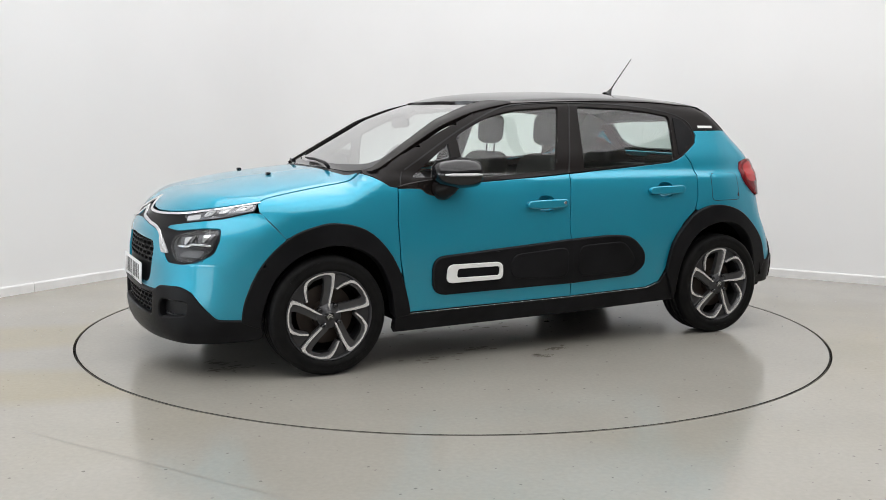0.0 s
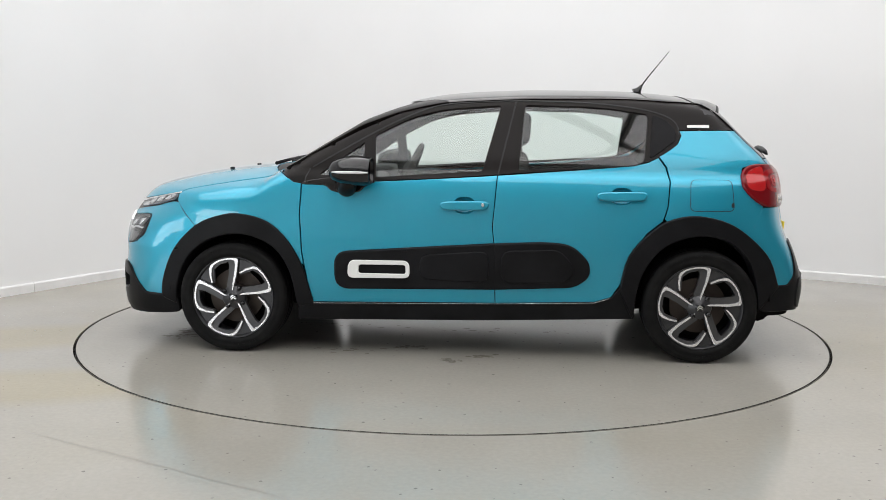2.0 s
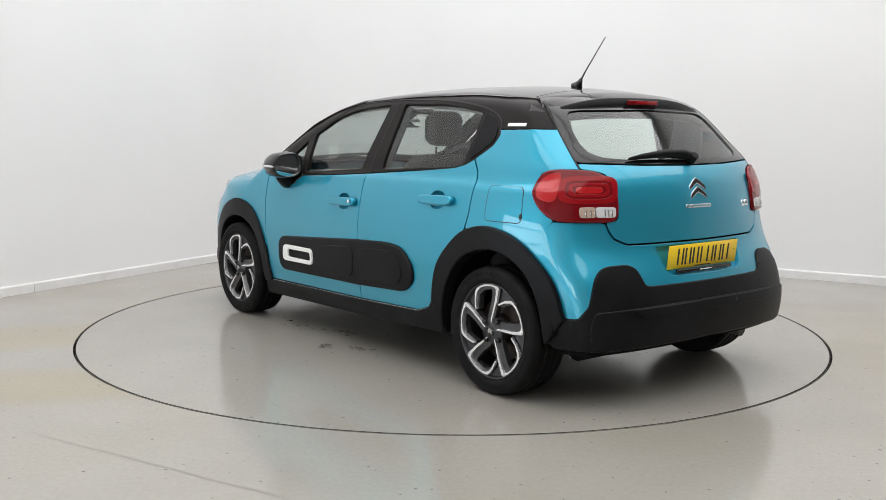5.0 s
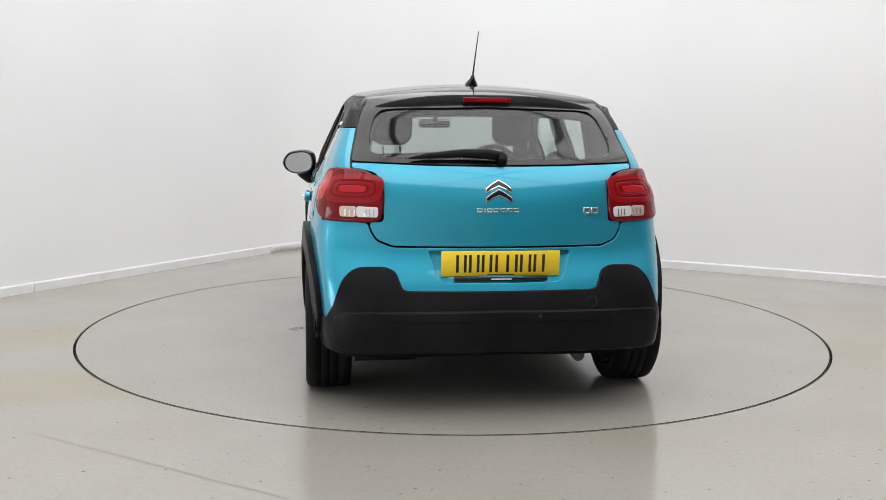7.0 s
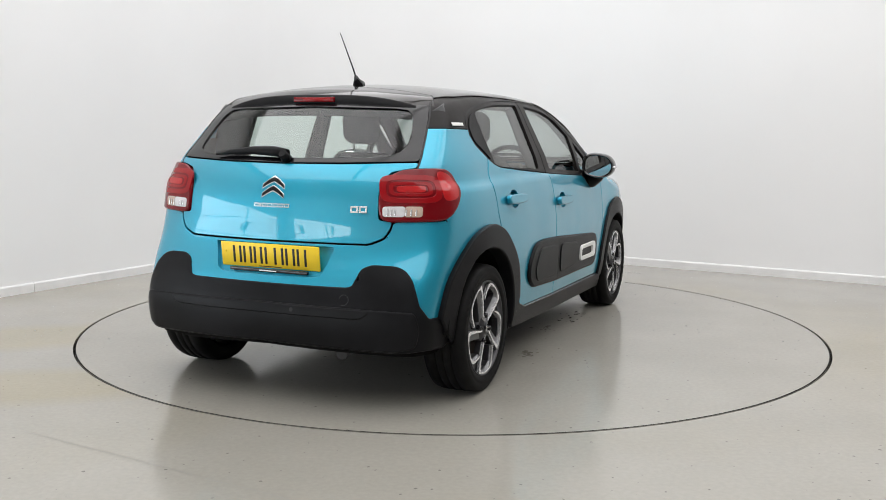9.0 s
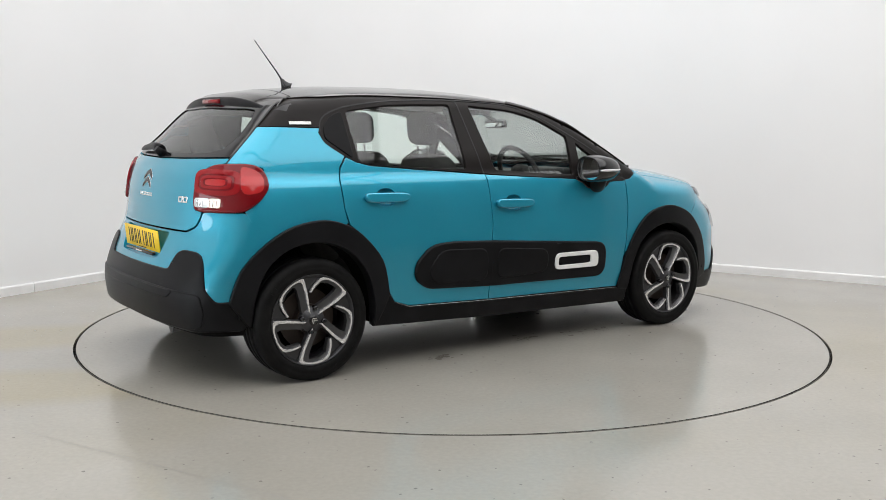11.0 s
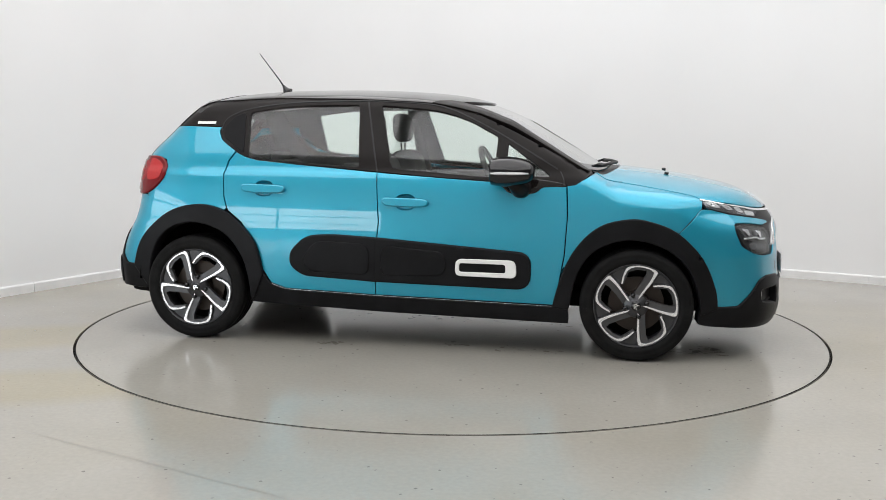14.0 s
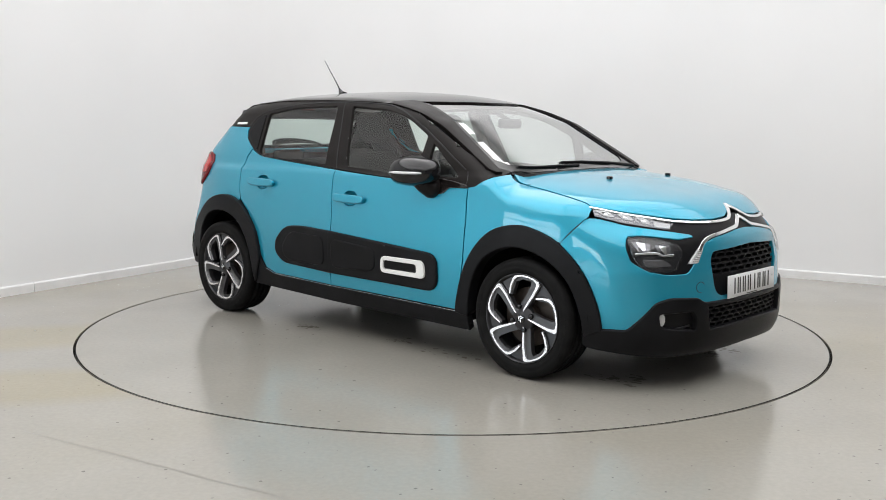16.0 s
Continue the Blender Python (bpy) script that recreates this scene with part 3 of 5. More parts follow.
# ---- the car ----
car = tagged(new("car"), "metallic blue hatchback with black roof and black plastic cladding", "car")
ARCH_F_OUT = smooth_loop([(1.690, 0.300), (1.673, 0.408), (1.601, 0.566), (1.471, 0.696), (1.331, 0.753), (1.218, 0.763), (1.076, 0.724), (0.964, 0.624), (0.885, 0.481), (0.828, 0.285)], closed=False)
ARCH_F_IN = smooth_loop([(1.612, 0.268), (1.602, 0.366), (1.546, 0.509), (1.444, 0.609), (1.303, 0.663), (1.164, 0.660), (1.021, 0.588), (0.939, 0.451), (0.904, 0.276)], closed=False)
ARCH_R_OUT = smooth_loop([(-0.850, 0.400), (-0.893, 0.575), (-1.013, 0.711), (-1.116, 0.767), (-1.240, 0.786), (-1.395, 0.752), (-1.522, 0.669), (-1.623, 0.560), (-1.674, 0.420)], closed=False)
ARCH_R_IN = smooth_loop([(-0.914, 0.253), (-0.925, 0.391), (-0.973, 0.528), (-1.078, 0.643), (-1.244, 0.696), (-1.399, 0.669), (-1.511, 0.576), (-1.566, 0.438), (-1.582, 0.300)], closed=False)

# dark inner shell under the panels
shell = dense([uz(s((1.58, 0.30)))[0]] + [uz(s(p))[0] for p in ARCH_F_IN] + [uz(s(p))[0] for p in ((0.89, 0.22), (-0.90, 0.25))] + [uz(s(p))[0] for p in ARCH_R_IN]
              + [uz(s((-1.60, 0.24)))[0], (TAIL_U, 0.26), (TAIL_U, 1.06)] + [uz(b_((0.58, 1.07)))[0]] + [uz(s(p))[0] for p in ((-1.45, 1.20), (-1.16, 1.20), (-1.04, 1.08), (-0.6, 1.02), (0.25, 0.955), (0.9, 0.93), (1.1, 0.98), (1.4, 0.88))] + [uz(f_((0.6, 0.80)))[0], (NOSE_U, 0.78), (NOSE_U, 0.22), uz(s((1.66, 0.22)))[0]], 0.04)
patch("inner_shell", shell, lift_around, UNDER, car, -0.034, 0.06, (), 0.001, 0.004, label="dark inner body shell", rings=1)

# front wing
HOOD_EDGE = [(1.030, 0.606), (1.085, 0.640), (1.18, 0.660), (1.30, 0.676), (1.42, 0.692), (1.55, 0.711), (1.588, 0.722)]
he = lift_top(dense(HOOD_EDGE, 0.03, closed=False))
hood_side = np.stack([to_u(he), he[:, 2]], 1)
GAPW = 0.0032
wing = np.concatenate([side_uz([(1.02, 1.005), (0.93, 0.947), (0.8872, 0.940), (0.8955, 0.78), (0.8835, 0.566), (0.868, 0.47)], 0.03, closed=False),
                       side_uz([p for p in reversed(ARCH_F_OUT) if p[0] > 0.90 and not (p[0] > 1.46)], 0.03, closed=False),
                       side_uz([(1.485, 0.702), (1.60, 0.832), (1.600, 0.868)], 0.03, closed=False), hood_side[::-1]])
patch("front_wing", shrunk(wing, GAPW), lift_around, PAINT, car, 0.0, 0.03)

# bonnet
front_edge = [(0.724, 0.880), (0.64, 0.852), (0.55, 0.833), (0.468, 0.820), (0.35, 0.812), (0.228, 0.812), (0.117, 0.822), (0.05, 0.845), (0.0, 0.862)]
fe = lift_around(dense([uz(f_(p))[0] for p in front_edge], 0.03, closed=False))
half = np.concatenate([np.array([(1.150, 0.0), (1.140, 0.25), (1.115, 0.42), (1.075, 0.55)]), dense(HOOD_EDGE, 0.03, closed=False), fe[1:, :2]])
bonnet_loop = np.concatenate([half, (half * [1, -1])[::-1]])
keep = np.concatenate([[True], np.linalg.norm(np.diff(bonnet_loop, axis=0), axis=1) > 1e-4])
bonnet = patch("bonnet", shrunk(dense(bonnet_loop[keep], 0.035), 0.005), lift_top, PAINT, car, 0.0, 0.035, sides="M")[0]
for y in (-0.30, 0.30):
    q = lift_top(np.array([[1.42, y]]))[0]
    jet = part("washer_jet", box_bm(q[0] - 0.012, q[0] + 0.012, y - 0.013, y + 0.013, q[2] - 0.004, q[2] + 0.014, 0.004), GLOSS_BLACK, bonnet, "small black washer jet")

# doors
CUPS = {"front": (-0.006, 0.834), "rear": (-0.842, 0.893)}


def cup_loop(c, rx=0.062, rz=0.047):
    return side_uz([(c[0] + rx * math.copysign(abs(math.cos(a)) ** 0.8, math.cos(a)), c[1] + rz * math.sin(a)) for a in np.linspace(0, 2 * math.pi, 25)[:-1]], 1.0)


fd = [(0.884, 0.936), (0.893, 0.78), (0.881, 0.566), (0.834, 0.287), (-0.178, 0.303), (-0.171, 0.6), (-0.158, 0.72), (-0.180, 0.996), (0.243, 0.969), (0.5, 0.955), (0.56, 0.925), (0.66, 0.90), (0.72, 0.910), (0.755, 0.937)]
rd_ = [(-0.180, 0.996), (-0.158, 0.72), (-0.171, 0.6), (-0.178, 0.303), (-0.711, 0.320), (-0.80, 0.35), (-0.848, 0.424), (-0.884, 0.562), (-0.976, 0.694), (-1.062, 0.765), (-1.085, 0.84), (-1.095, 0.974), (-1.075, 1.045), (-1.036, 1.098), (-0.98, 1.072), (-0.904, 1.053), (-0.636, 1.030)]
front_doors = patch("front_door", shrunk(side_uz(fd), 0.0046), lift_around, PAINT, car, 0.0, 0.035, [cup_loop(CUPS["front"])], label="blue front door with black side pad")
rear_doors = patch("rear_door", shrunk(side_uz(rd_), 0.0046), lift_around, PAINT, car, 0.0, 0.035, [cup_loop(CUPS["rear"])], label="blue rear door with black side pad")
for doors, c in ((front_doors, CUPS["front"]), (rear_doors, CUPS["rear"])):
    loop = cup_loop(c)
    mid_uv = loop.mean(0)
    rings_v, q0 = [], lift_around(loop)
    n0 = normal(q0)
    for k, (sc, dp) in enumerate(((1.06, 0.004), (1.0, 0.010), (0.92, 0.022), (0.7, 0.032), (0.35, 0.036), (0.02, 0.037))):
        q = lift_around(mid_uv + (loop - mid_uv) * sc)
        rings_v.append(q - normal(q) * dp)
    v, m = np.concatenate(rings_v), len(loop)
    fc = [[a * m + i, a * m + (i + 1) % m, (a + 1) * m + (i + 1) % m, (a + 1) * m + i] for a in range(5) for i in range(m)]
    for sgn, d in zip((1, -1), doors):
        part("handle_cup", mesh_of("handle_cup", v * [1, sgn, 1], [g if sgn > 0 else g[::-1] for g in fc], PAINT), None, d, "blue recess behind the handle")
    x0, z0 = c
    bar = smooth_loop([(x0 + 0.122, z0 - 0.003), (x0 + 0.09, z0 - 0.018), (x0 - 0.08, z0 - 0.017), (x0 - 0.118, z0 - 0.006), (x0 - 0.118, z0 + 0.010), (x0 - 0.08, z0 + 0.013), (x0 + 0.09, z0 + 0.009)], 4)
    patch("door_handle", side_uz(bar, 0.02), lift_around, PAINT, doors, 0.030, 0.03, (), 0.009, 0.024, label="blue pull handle", rings=4)
    if doors is front_doors:
        patch("lock", side_uz([(x0 - 0.1 + 0.008 * math.cos(a), z0 + 0.001 + 0.008 * math.sin(a)) for a in np.linspace(0, 6.28, 13)[:-1]], 0.02), lift_around, CHROME, [front_doors[0]], 0.0408, 0.03, (), 0.001, 0.004, "L", "small chrome lock barrel")
# side pads with their raised blisters and white-edged frame
pad_f = rounded([(0.690, 0.380), (0.690, 0.563), (-0.170, 0.622), (-0.170, 0.392)], [0.07, 0.06, 0.004, 0.004])
pad_r = rounded([(-0.178, 0.392), (-0.178, 0.622), (-0.44, 0.634), (-0.58, 0.622), (-0.668, 0.535), (-0.672, 0.465), (-0.60, 0.412)], [0.004, 0.004, 0.1, 0.09, 0.06, 0.06, 0.08])
pads_f = patch("side_pad", side_uz(pad_f), lift_around, CLADDING, front_doors, 0.018, 0.04, (), 0.012, 0.03, label="black plastic side pad", rings=4)
pads_r = patch("side_pad", side_uz(pad_r), lift_around, CLADDING, rear_doors, 0.018, 0.04, (), 0.012, 0.03, label="black plastic side pad", rings=4)
for doors, blister in ((front_doors, [(0.225, 0.440), (0.225, 0.558), (-0.135, 0.585), (-0.135, 0.425)]), (rear_doors, [(-0.215, 0.425), (-0.215, 0.588), (-0.52, 0.600), (-0.60, 0.50), (-0.56, 0.435)])):
    patch("pad_blister", side_uz(rounded(blister, 0.05)), lift_around, CLADDING, doors, 0.024, 0.04, (), 0.007, 0.012, label="raised air blister of the side pad", rings=4)
ring_o = side_uz(rounded([(0.624, 0.438), (0.616, 0.528), (0.292, 0.528), (0.287, 0.441)], 0.032), 0.02)
ring_i = side_uz(rounded([(0.570, 0.456), (0.568, 0.512), (0.305, 0.513), (0.302, 0.456)], 0.020), 0.02)
patch("pad_frame", ring_o, lift_around, WHITE_TRIM, front_doors, 0.030, 0.03, [ring_i], 0.004, 0.02, label="white frame on the side pad", rings=3)

# wheel-arch and sill cladding
for name, o, i in (("front_arch_cladding", ARCH_F_OUT, ARCH_F_IN), ("rear_arch_cladding", ARCH_R_OUT, ARCH_R_IN)):
    loop = side_uz(list(o) + list(reversed(i)), 0.03)
    patch(name, loop, lift_around, CLADDING, car, 0.016 if name[0] == "f" else 0.026, 0.05, (), 0.009, 0.07, label="matt black wheel-arch cladding", rings=3)
patch("sill", side_uz([(0.900, 0.272), (0.832, 0.279), (-0.18, 0.297), (-0.711, 0.314), (-0.805, 0.345), (-0.852, 0.41), (-0.918, 0.40), (-0.920, 0.240), (-0.134, 0.212), (0.905, 0.195)]), lift_around, CLADDING, car, 0.012, 0.05, (), 0.006, 0.04, label="matt black sill cladding")
ribbon("sill_lip", line_s((0.83, 0.283), (-0.18, 0.301), (-0.711, 0.3185), (-0.79, 0.344)), 0.0035, lift_around, CHROME, car, 0.0085, label="bright lip under the doors")

# rear quarter panel, tail panel and tailgate
quarter = np.concatenate([uz(s((-1.069, 0.776), (-1.076, 0.80), (-1.0875, 0.84), (-1.0975, 0.974), (-1.080, 1.048), (-1.041, 1.102), (-1.138, 1.168), (-1.161, 1.217), (-1.152, 1.240), (-1.372, 1.245)) + b_((0.606, 1.245), (0.629, 1.15), (0.639, 1.099), (0.638, 1.068)) + s((-1.56, 1.068), (-1.482, 1.048), (-1.474, 0.98), (-1.530, 0.90), (-1.592, 0.846), (-1.512, 0.690)))[:-1],
                          side_uz([p for p in reversed(ARCH_R_OUT) if -1.50 < p[0] < -1.085], 0.03, closed=False)])
patch("rear_wing", shrunk(quarter, GAPW), lift_around, PAINT, car, 0.0, 0.03)
tail_half = b_((0, 0.551), (0.402, 0.552), (0.428, 0.560), (0.458, 0.634), (0.50, 0.651), (0.60, 0.648), (0.642, 0.634), (0.678, 0.598), (0.720, 0.482), (0.744, 0.42)) + s((-1.672, 0.425))
tail_half += s(*[tuple(p) for p in reversed(ARCH_R_OUT) if p[0] < -1.50][1:]) + s((-1.507, 0.692), (-1.588, 0.840)) + b_((0.70, 0.838), (0.60, 0.836), (0.567, 0.832), (0.562, 0.80), (0.535, 0.758), (0.47, 0.732), (0, 0.730))
well = across(b_((0, 0.583), (0.25, 0.587), (0.278, 0.602), (0.312, 0.705), (0.312, 0.722), (0, 0.722)), TAIL_U)
tail_panel = patch("rear_bumper_skin", shrunk(across(tail_half, TAIL_U), 0.002), lift_around, PAINT, car, 0.0, 0.035, [well], thick=0.03, sides="M", label="blue upper part of the rear bumper")[0]
patch("plate_well", shrunk(well, -0.008), lift_around, PAINT, tail_panel, -0.024, 0.04, (), 0.001, 0.004, "M", "blue recess for the number plate")
# black strip puts the shade of the tailgate gap into colour
patch("well_shadow_gap", across(b_((0, 0.7205), (0.318, 0.7205), (0.318, 0.7325), (0, 0.7325)), TAIL_U), lift_around, SEAL, tail_panel, -0.004, 0.04, (), 0.001, 0.004, "M", "dark strip for the shade in the gap over the plate")
gate_half = b_((0, 0.7375), (0.465, 0.739), (0.532, 0.766), (0.557, 0.81), (0.561, 0.840), (0.503, 0.842), (0.497, 0.95), (0.504, 1.008), (0.535, 1.050), (0.600, 1.065), (0.634, 1.068), (0.635, 1.094), (0.3, 1.084), (0, 1.081))
tailgate = patch("tailgate", shrunk(across(gate_half, TAIL_U), GAPW), lift_around, PAINT, car, 0.001, 0.035, sides="M", label="blue tailgate with badge")[0]
glass_half = b_((0, 1.086), (0.3, 1.089), (0.634, 1.099), (0.625, 1.15), (0.603, 1.24), (0.582, 1.312), (0.560, 1.352), (0.42, 1.360), (0, 1.366))
clear_half = b_((0, 1.106), (0.40, 1.111), (0.500, 1.120), (0.548, 1.142), (0.556, 1.18), (0.544, 1.24), (0.524, 1.296), (0.492, 1.328), (0.42, 1.336), (0, 1.346))
surround = patch("rear_window", shrunk(across(glass_half, TAIL_U), 0.002), lift_around, GLOSS_BLACK, tailgate, 0.0, 0.03, [across(clear_half, TAIL_U)], 0.002, 0.012, "M", "black-edged rear window")[0]
pane = patch("rear_pane", shrunk(across(clear_half, TAIL_U), -0.004), lift_around, REAR_GLASS, tailgate, -0.007, 0.03, (), 0.001, 0.003, "M", "tinted heated rear pane", 1)[0]
pane.visible_shadow = False

GATE_EDGE = dense([uz(b_(p))[0] for p in ((0.637, 1.068), (0.637, 1.099), (0.627, 1.15), (0.6045, 1.245), (0.584, 1.318), (0.566, 1.352))] + [uz(s(p))[0] for p in ((-1.295, 1.378), (-1.236, 1.396))], 0.02, closed=False)
ribbon("pillar_filler", GATE_EDGE, 0.06, lift_around, SEAL, car, -0.016, label="black seal under the tailgate edge")
ribbon("tailgate_joint", GATE_EDGE, 0.005, lift_around, SEAL, car, 0.0015, label="joint of tailgate and pillar")

# side window surrounds with real openings, panes behind them
WIN_F = rounded([(0.484, 0.980), (0.494, 1.205), (0.300, 1.306), (0.13, 1.350), (-0.195, 1.376), (-0.098, 1.016)], [0.02, 0.015, 0.1, 0.15, 0.02, 0.02])
WIN_Q = rounded([(0.800, 0.990), (0.550, 1.170), (0.545, 0.988)], [0.02, 0.012, 0.02])
WIN_R = rounded([(-0.290, 1.022), (-0.322, 1.378), (-0.72, 1.369), (-0.988, 1.330), (-0.962, 1.068), (-0.90, 1.056)], [0.02, 0.02, 0.2, 0.03, 0.04, 0.06])
frame_s = [(0.935, 0.949), (0.882, 0.942), (0.755, 0.943), (0.50, 0.960), (0.243, 0.975), (-0.175, 1.002), (-0.636, 1.036), (-0.904, 1.059), (-0.985, 1.078), (-1.040, 1.103), (-1.134, 1.166), (-1.157, 1.217), (-1.149, 1.246), (-1.372, 1.251)]
frame_top = [(-1.28, 1.385), (-1.2, 1.398), (-0.9, 1.408), (-0.3, 1.412), (0.0, 1.408), (0.20, 1.384), (0.35, 1.335), (0.6, 1.222), (0.8, 1.120), (1.0, 1.032), (1.015, 1.012)]
side_frame = uz(s(*frame_s) + b_((0.606, 1.251), (0.594, 1.285), (0.580, 1.325), (0.566, 1.352)) + s(*frame_top))
surrounds = patch("window_surround", side_frame, lift_around, SATIN, car, -0.005, 0.03, [side_uz(w, 0.02) for w in (WIN_F, WIN_Q, WIN_R)], 0.002, 0.022, label="black window frame and pillars")
for name, w, where in (("door_window", WIN_F, front_doors), ("quarter_light", WIN_Q, front_doors), ("door_window", WIN_R, rear_doors)):
    for ob in patch(name, shrunk(side_uz(w, 0.02), -0.006), lift_around, GLASS, where, -0.014, 0.04, (), 0.001, 0.003, label="green-tinted side glass", rings=1):
        ob.visible_shadow = False
patch("corner_trim", side_uz(rounded([(-1.012, 1.325), (-1.075, 1.300), (-1.128, 1.245), (-1.128, 1.19), (-0.992, 1.092)], 0.02)), lift_around, CLADDING, rear_doors, 0.001, 0.04, (), 0.003, 0.006, label="black corner trim behind the rear window")
ribbon("frame_seal", line_s((-0.183, 1.0), (-0.205, 1.10), (-0.24, 1.25), (-0.275, 1.40)), 0.007, lift_around, SEAL, car, -0.003, label="gap between the door frames")
ribbon("frame_seal", side_uz(smooth_loop([(0.83, 1.03), (0.6, 1.165), (0.42, 1.262), (0.22, 1.352), (0.05, 1.386), (-0.28, 1.400), (-0.66, 1.391), (-0.92, 1.362), (-1.06, 1.328), (-1.132, 1.283), (-1.15, 1.22)], 5, False), 0.02, closed=False), 0.006, lift_around, SEAL, car, -0.003, label="door seal over the side windows")
ribbon("pillar_trim_line", line_s((0.87, 0.945), (0.865, 0.98), (0.845, 1.02)), 0.005, lift_around, SEAL, car, -0.003, label="joint of the mirror corner trim")
for nm, z0, z1, mt, off in (("pillar_stripe", 1.258, 1.271, WHITE_TRIM, 0.0025),):
    patch(nm, side_uz([(-1.192, z0), (-1.308, z0), (-1.308, z1), (-1.192, z1)]), lift_around, mt, car, off, 0.05, (), 0.001, 0.003, label="pale stripe on the rear pillar")

# roof with the windscreen pillars, windscreen, cowl and spoiler
SCREEN = [(0.372, 0.0), (0.362, 0.12), (0.328, 0.30), (0.262, 0.43), (0.225, 0.484), (0.42, 0.535), (0.70, 0.602), (0.955, 0.662), (1.005, 0.60), (1.045, 0.48), (1.078, 0.28), (1.090, 0.0)]
screen_loop = dense(SCREEN + [(x, -y) for x, y in reversed(SCREEN[1:-1])], 0.04)
half = [(-1.350, 0.0), (-1.345, 0.2), (-1.32, 0.40), (-1.27, 0.545), (-1.1, 0.583), (-0.6, 0.600), (-0.1, 0.605), (0.10, 0.603), (0.195, 0.50)]
roof_half = np.concatenate([dense(half, 0.04, closed=False), dense(SCREEN[:5][::-1], 0.04, closed=False)])
roof_loop = np.concatenate([roof_half, (roof_half * [1, -1])[::-1][1:-1]])
roof = patch("roof", roof_loop, lift_top, BLACK_PAINT, car, 0.001, 0.035, (), 0.002, 0.02, "M", "gloss black roof")[0]
arm = dense([(0.10, 0.603), (0.38, 0.628), (0.6, 0.664), (0.85, 0.708), (0.955, 0.724), (0.990, 0.705), (0.998, 0.668)] + SCREEN[4:8][::-1] + [(0.190, 0.497)], 0.04)
patch("windscreen_pillar", arm, lift_top, SATIN, car, 0.004, 0.025, (), 0.003, 0.03, label="satin black windscreen pillar")
windscreen = patch("windscreen", shrunk(screen_loop, 0.006), lift_top, SCREEN_GLASS, car, -0.010, 0.03, (), 0.001, 0.004, "M", "clear windscreen", 1)[0]
windscreen.visible_shadow = False
band_o = shrunk(screen_loop, 0.002)
band_i = shrunk(dense([(0.325, 0.0), (0.315, 0.12), (0.285, 0.28), (0.245, 0.40), (0.252, 0.452), (0.45, 0.512), (0.70, 0.570), (0.90, 0.612), (0.955, 0.56), (0.99, 0.46), (1.02, 0.28), (1.03, 0.0)] + [(x, -y) for x, y in reversed([(0.315, 0.12), (0.285, 0.28), (0.245, 0.40), (0.252, 0.452), (0.45, 0.512), (0.70, 0.570), (0.90, 0.612), (0.955, 0.56), (0.99, 0.46), (1.02, 0.28)])], 0.04), 0.001)
patch("screen_band", band_o, lift_top, GLOSS_BLACK, windscreen, -0.005, 0.03, [band_i], 0.0008, 0.002, "M", "black printed edge of the windscreen", 1)
cowl = [(1.098, 0.0), (1.085, 0.28), (1.052, 0.48), (1.012, 0.604), (1.026, 0.612), (1.072, 0.552), (1.112, 0.42), (1.137, 0.25), (1.147, 0.0)]
patch("cowl", dense(cowl + [(x, -y) for x, y in reversed(cowl[1:-1])], 0.04), lift_top, CLADDING, car, -0.006, 0.04, (), 0.001, 0.01, "M", "black scuttle panel under the windscreen")

# spoiler: a lip that carries the roof back over the rear window
nv = 41
prof_v, sp_f, lip_f = [], [], []
for k in range(nv):
    c = -1 + 2 * k / (nv - 1)
    a = abs(c)
    front = lift_top(np.array([[-1.206 - 0.034 * a ** 2, 0.526 * c]]))[0]
    mid_q = lift_top(np.array([[-1.305 + 0.02 * a ** 2, 0.556 * c]]))[0]
    tip = np.array([-1.432 + 0.075 * a ** 2.5, 0.602 * c, 1.396 - 0.086 * a ** 3])
    low_q = np.array([-1.434 + 0.078 * a ** 2.5, 0.602 * c, 1.304 - 0.034 * a ** 3])
    back_q = np.array([-1.335 + 0.03 * a ** 2, 0.580 * c, 1.306 - 0.034 * a ** 3])
    prof_v += [front + [0, 0, 0.0035], (front + mid_q) / 2 + [0, 0, 0.004], mid_q + [0, 0, 0.006], (mid_q + tip) / 2 + [0, 0, 0.011], tip + [0.012, 0, 0.004], tip + [-0.002, 0, -0.004], low_q, low_q + [0.012, 0, -0.005], back_q]
for k in range(nv - 1):
    for j in range(8):
        (sp_f if j < 4 else lip_f).append([k * 9 + j, k * 9 + j + 1, (k + 1) * 9 + j + 1, (k + 1) * 9 + j])
spoiler = part("spoiler", mesh_of("spoiler", np.array(prof_v), sp_f, BLACK_PAINT), None, car, "gloss black roof spoiler")
part("spoiler_lip", mesh_of("spoiler_lip", np.array(prof_v), lip_f, CLADDING), None, spoiler, "matt black rear edge of the spoiler")
bm = box_bm(-1.443, -1.422, -0.112, 0.112, 1.364, 1.388, 0.004)
part("brake_light", bm, DARK_RED, spoiler, "red high-level brake light")
part("brake_light_core", box_bm(-1.4455, -1.4425, -0.095, 0.055, 1.370, 1.382, 0.001), RED_LENS, spoiler)

# small white label inside the foot of the windscreen
patch("screen_label", dense([(0.955, -0.545), (0.945, -0.585), (0.925, -0.58), (0.935, -0.54)], 0.03), lift_top, WHITE_TRIM, windscreen, -0.008, 0.03, (), 0.0005, 0.001, "M", "small white label", 1)

